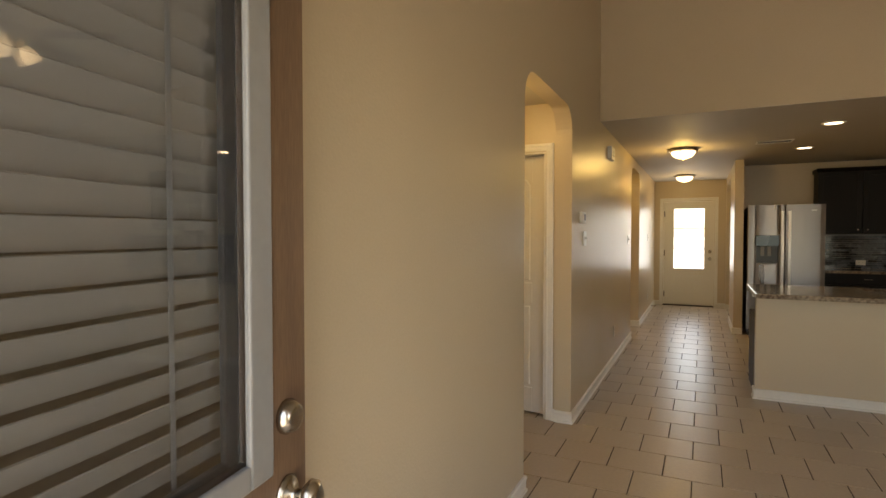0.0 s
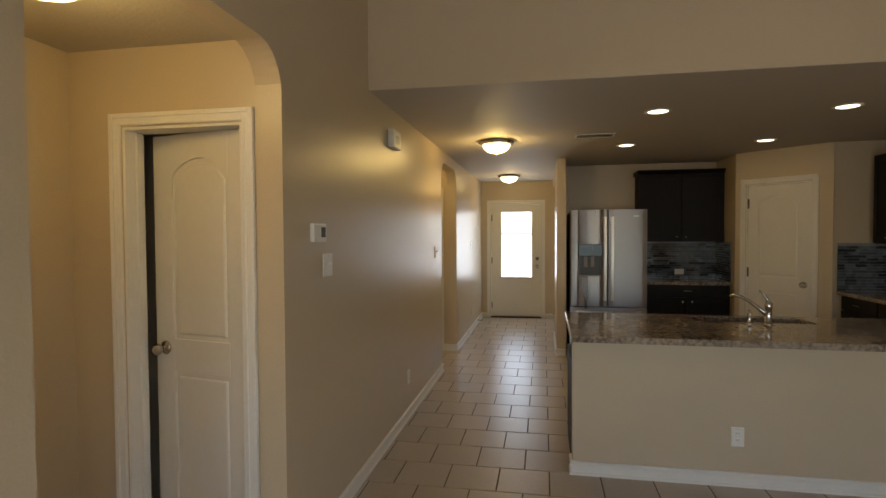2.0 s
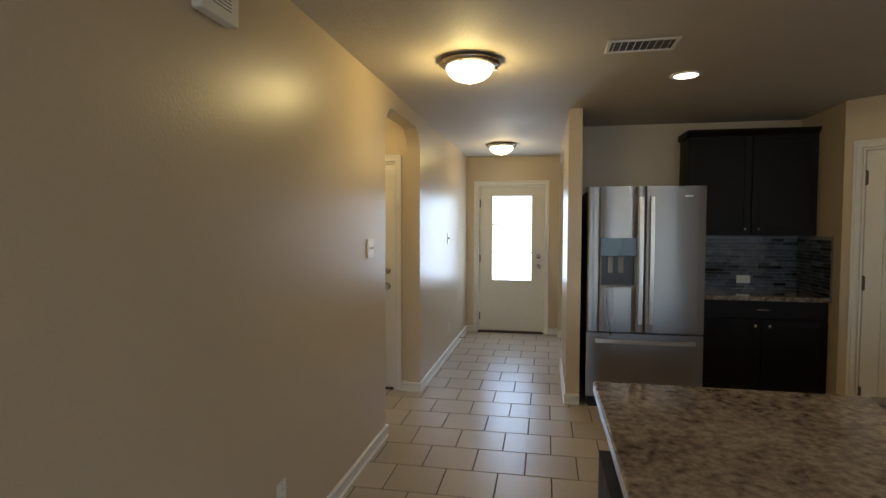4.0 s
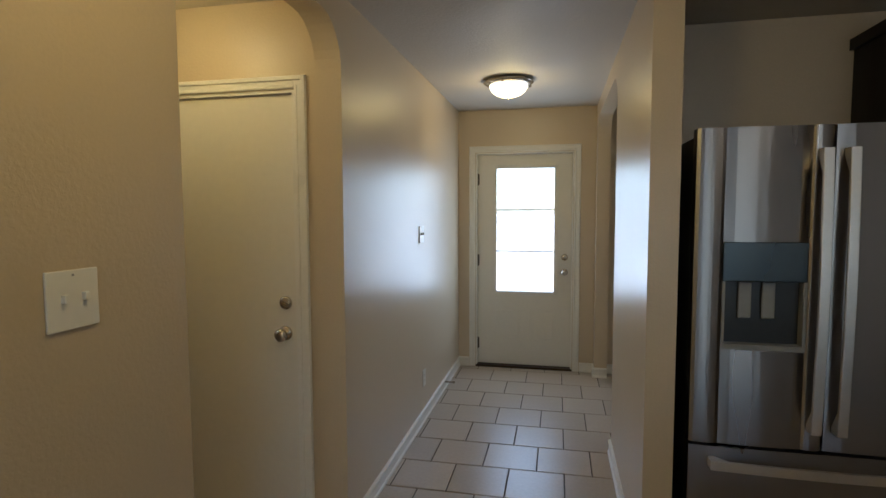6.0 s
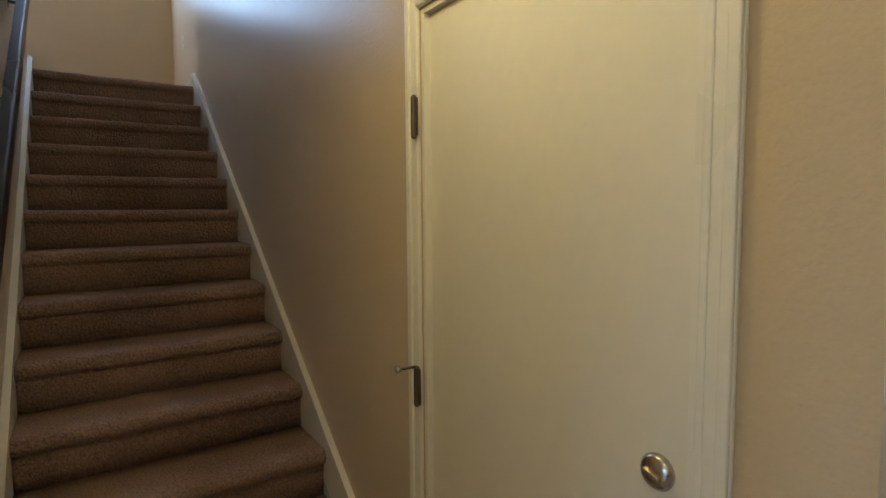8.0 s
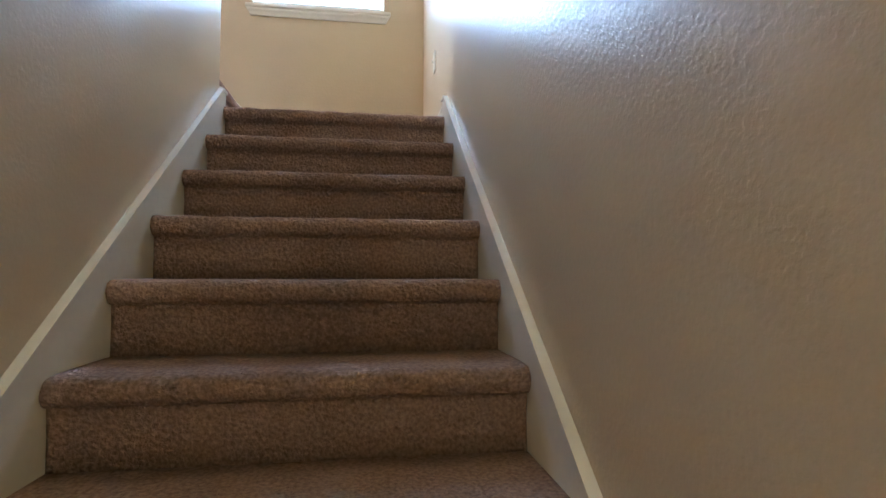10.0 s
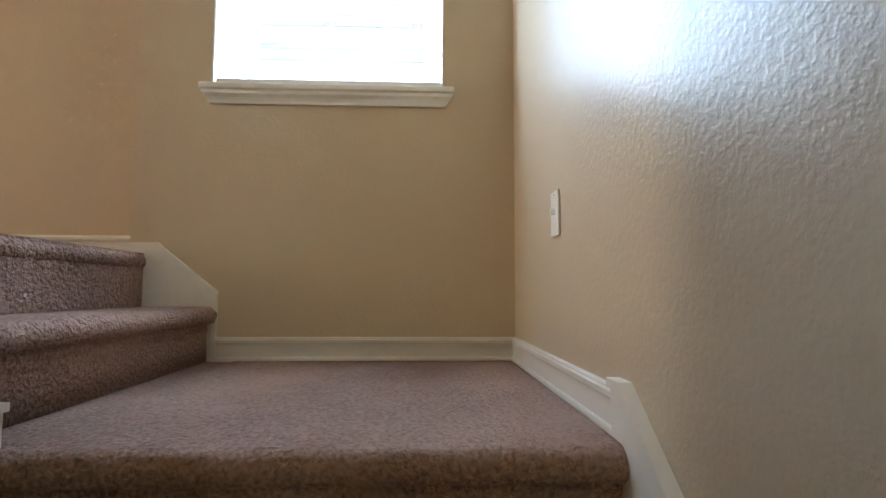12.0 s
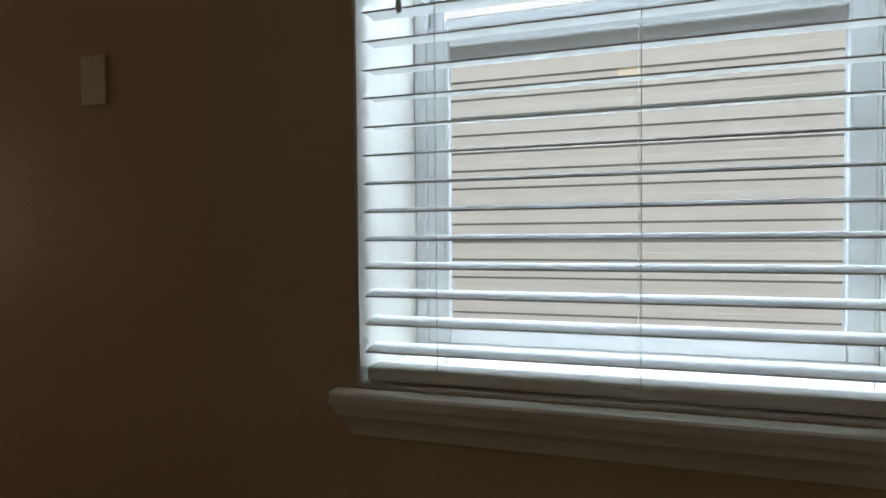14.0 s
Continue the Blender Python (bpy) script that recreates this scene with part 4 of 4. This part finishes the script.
wall_plate("wall_outlet", EASTW(0.001, 6.62, 0.34), "socket", "white wall outlet on the long wall")
wall_plate("wall_outlet", pose(2.24, 5.789, 0.30), "socket", "white wall outlet on the island wall")
wall_plate("wall_outlet", Matrix.Translation((2.877, YK - 0.0135, 1.0)) @ Matrix.Rotation(radians(90), 4, "Y"), "socket", "white wall outlet set sideways in the mosaic")
wall_plate("light_switch", pose(-4.834, YR - 0.001, 2.925), "toggle", "white light switch on the landing wall")
wall_plate("light_switch", EASTW(XO + 0.001, 7.30, 4.10), "plain", "plain white switch plate on the upper wall")

th = thing("thermostat", EASTW(0.001, 4.828, 1.531), "white thermostat with a dark display", "thermostat")
part("case", boxes((-0.075, 0.075, -0.022, 0, -0.045, 0.045), bevel=0.005), PLASTIC, th)
part("display", boxes((0.01, 0.06, -0.0235, -0.021, -0.022, 0.028)), DARK, th, "dark display")
ch = thing("door_chime", EASTW(0.001, 6.18, 2.213), "white plastic door chime box high on the wall", "door chime")
part("case", boxes((-0.10, 0.10, -0.045, 0, -0.065, 0.065), bevel=0.008), PLASTIC, ch)
for k in range(5):
    part("slot", boxes((-0.05, 0.05, -0.0462, -0.044, -0.03 + 0.012 * k, -0.026 + 0.012 * k)), GREY, ch)
ds = thing("door_stop", pose(0.0, 11.28, 0.06), "small spring door stop on the baseboard", "door stop")
part("spring", lathe([(0.011, 0.014), (0.008, 0.018), (0.006, 0.075), (0.009, 0.078), (0.009, 0.092), (0.004, 0.094)], 10, "x"), NICKEL, ds, "", True)

fan = thing("ceiling_fan", pose(2.90, 3.45, 3.02), "ceiling fan with dark blades and lit glass shades", "ceiling fan")
part("rod", lathe([(0.05, 0.02), (0.02, 0.0), (0.014, -0.02), (0.014, -0.30)], 12), NICKEL, fan, "", True)
part("motor", lathe([(0.05, -0.28), (0.11, -0.31), (0.12, -0.38), (0.06, -0.42)], 24), NICKEL, fan, "", True)
for k in range(5):
    b = boxes((0.14, 0.64, -0.065, 0.065, -0.345, -0.339), bevel=0.002)
    bmesh.ops.transform(b, matrix=Matrix.Rotation(radians(72 * k + 20), 4, "Z"), verts=b.verts[:])
    part("blade", b, BLACKWOOD, fan)
for k in range(3):
    s = part("shade", lathe([(0.025, 0), (0.045, -0.04), (0.055, -0.10), (0.05, -0.105)], 16), BULB, fan, "glowing glass shade", True)
    s.matrix_local = Matrix.Rotation(radians(120 * k), 4, "Z") @ Matrix.Translation((0.08, 0, -0.42)) @ Matrix.Rotation(radians(-35), 4, "Y")
    s.visible_shadow = False

# ---- outside ----
setting("ground", boxes((-400, 400, -400, 400, -0.60, -0.35)), GRASS)


CONCRETE = mat("concrete", (0.42, 0.40, 0.36), 0.85, vary=0.15, bump=0.001, scale=60)
# pale ground added outside so that the front door glass looks blown white
setting("pavement", boxes((-60, 60, YF + T + 0.01, 300, -0.34, -0.05), (-3, 6, -12, YB - T - 0.01, -0.34, -0.05)), CONCRETE)


def neighbour():
    h = thing("neighbour_house", pose(-10.6, 2.0, -0.35), "neighbouring house with beige lap siding and a dark roof", "house")
    part("wall", boxes((-6, 0, 0, 16, 0, 6.7)), SIDING, h)
    for k in range(33):
        b = prism([(0.002, 0.20 * k), (0.022, 0.20 * k), (0.004, 0.20 * k + 0.2), (0.002, 0.20 * k + 0.2)], 0, 16, "y")
        part("siding_board", b, SIDING, h)
    part("eave", boxes((-0.1, 0.30, -0.4, 16.4, 6.45, 6.52), (0.28, 0.31, -0.4, 16.4, 6.4, 6.6)), VINYL, h)
    part("roof", prism([(0.33, 6.6), (-3.0, 8.2), (-6.5, 6.6), (-6.5, 6.52), (0.33, 6.52)], -0.4, 16.4, "y"), ROOFM, h)


neighbour()

# ---- floor tiles ----
TX, TY, G = 0.313, 0.3215, 0.0060


def tile_bm(bm, x0, x1, y0, y1):
    c = 0.003
    lo = [bm.verts.new(p) for p in ((x0, y0, -0.0035), (x1, y0, -0.0035), (x1, y1, -0.0035), (x0, y1, -0.0035))]
    hi = [bm.verts.new(p) for p in ((x0 + c, y0 + c, 0), (x1 - c, y0 + c, 0), (x1 - c, y1 - c, 0), (x0 + c, y1 - c, 0))]
    for k in range(4):
        bm.faces.new((lo[k], lo[(k + 1) % 4], hi[(k + 1) % 4], hi[k]))
    bm.faces.new(hi)


tfloor = tagged(new("floor"), "beige square ceramic tiles in a half-offset bond", "", "", "structure")
one = bmesh.new()
tile_bm(one, G / 2, TX - G / 2, G / 2, TY - G / 2)
tme = bpy.data.meshes.new("tile")
one.to_mesh(tme)
one.free()
tme.materials.append(TILE)
rest = bmesh.new()
count = 0
for j in range(-26, 12):
    y = 8.69 + j * TY
    off = 0.823 - TX / 2 * 1.0 + (TX / 2 if j % 2 == 0 else 0)
    for i in range(-8, 14):
        x = off + i * TX
        if y + TY < YB - 0.05 or y > YF or x > XE or x + TX < -1.2:
            continue
        if x + TX < 0 and not (3.0 < y < 4.9 or 8.0 < y + TY / 2 < 9.3):
            continue
        if -0.5 < x < 1.55 and y > 2.2 and count < 296 or (x + TX > 0 and x < 1.2 and y > 2.0 and count < 296):
            t = new("tile", tme)
            t.parent, t.location = tfloor, (x, y, 0)
            count += 1
        else:
            tile_bm(rest, x + G / 2, min(x + TX, XE) - G / 2, y + G / 2, y + TY - G / 2)
tagged(part("floor_tiles", rest, TILES), "", "", "", "stuff")
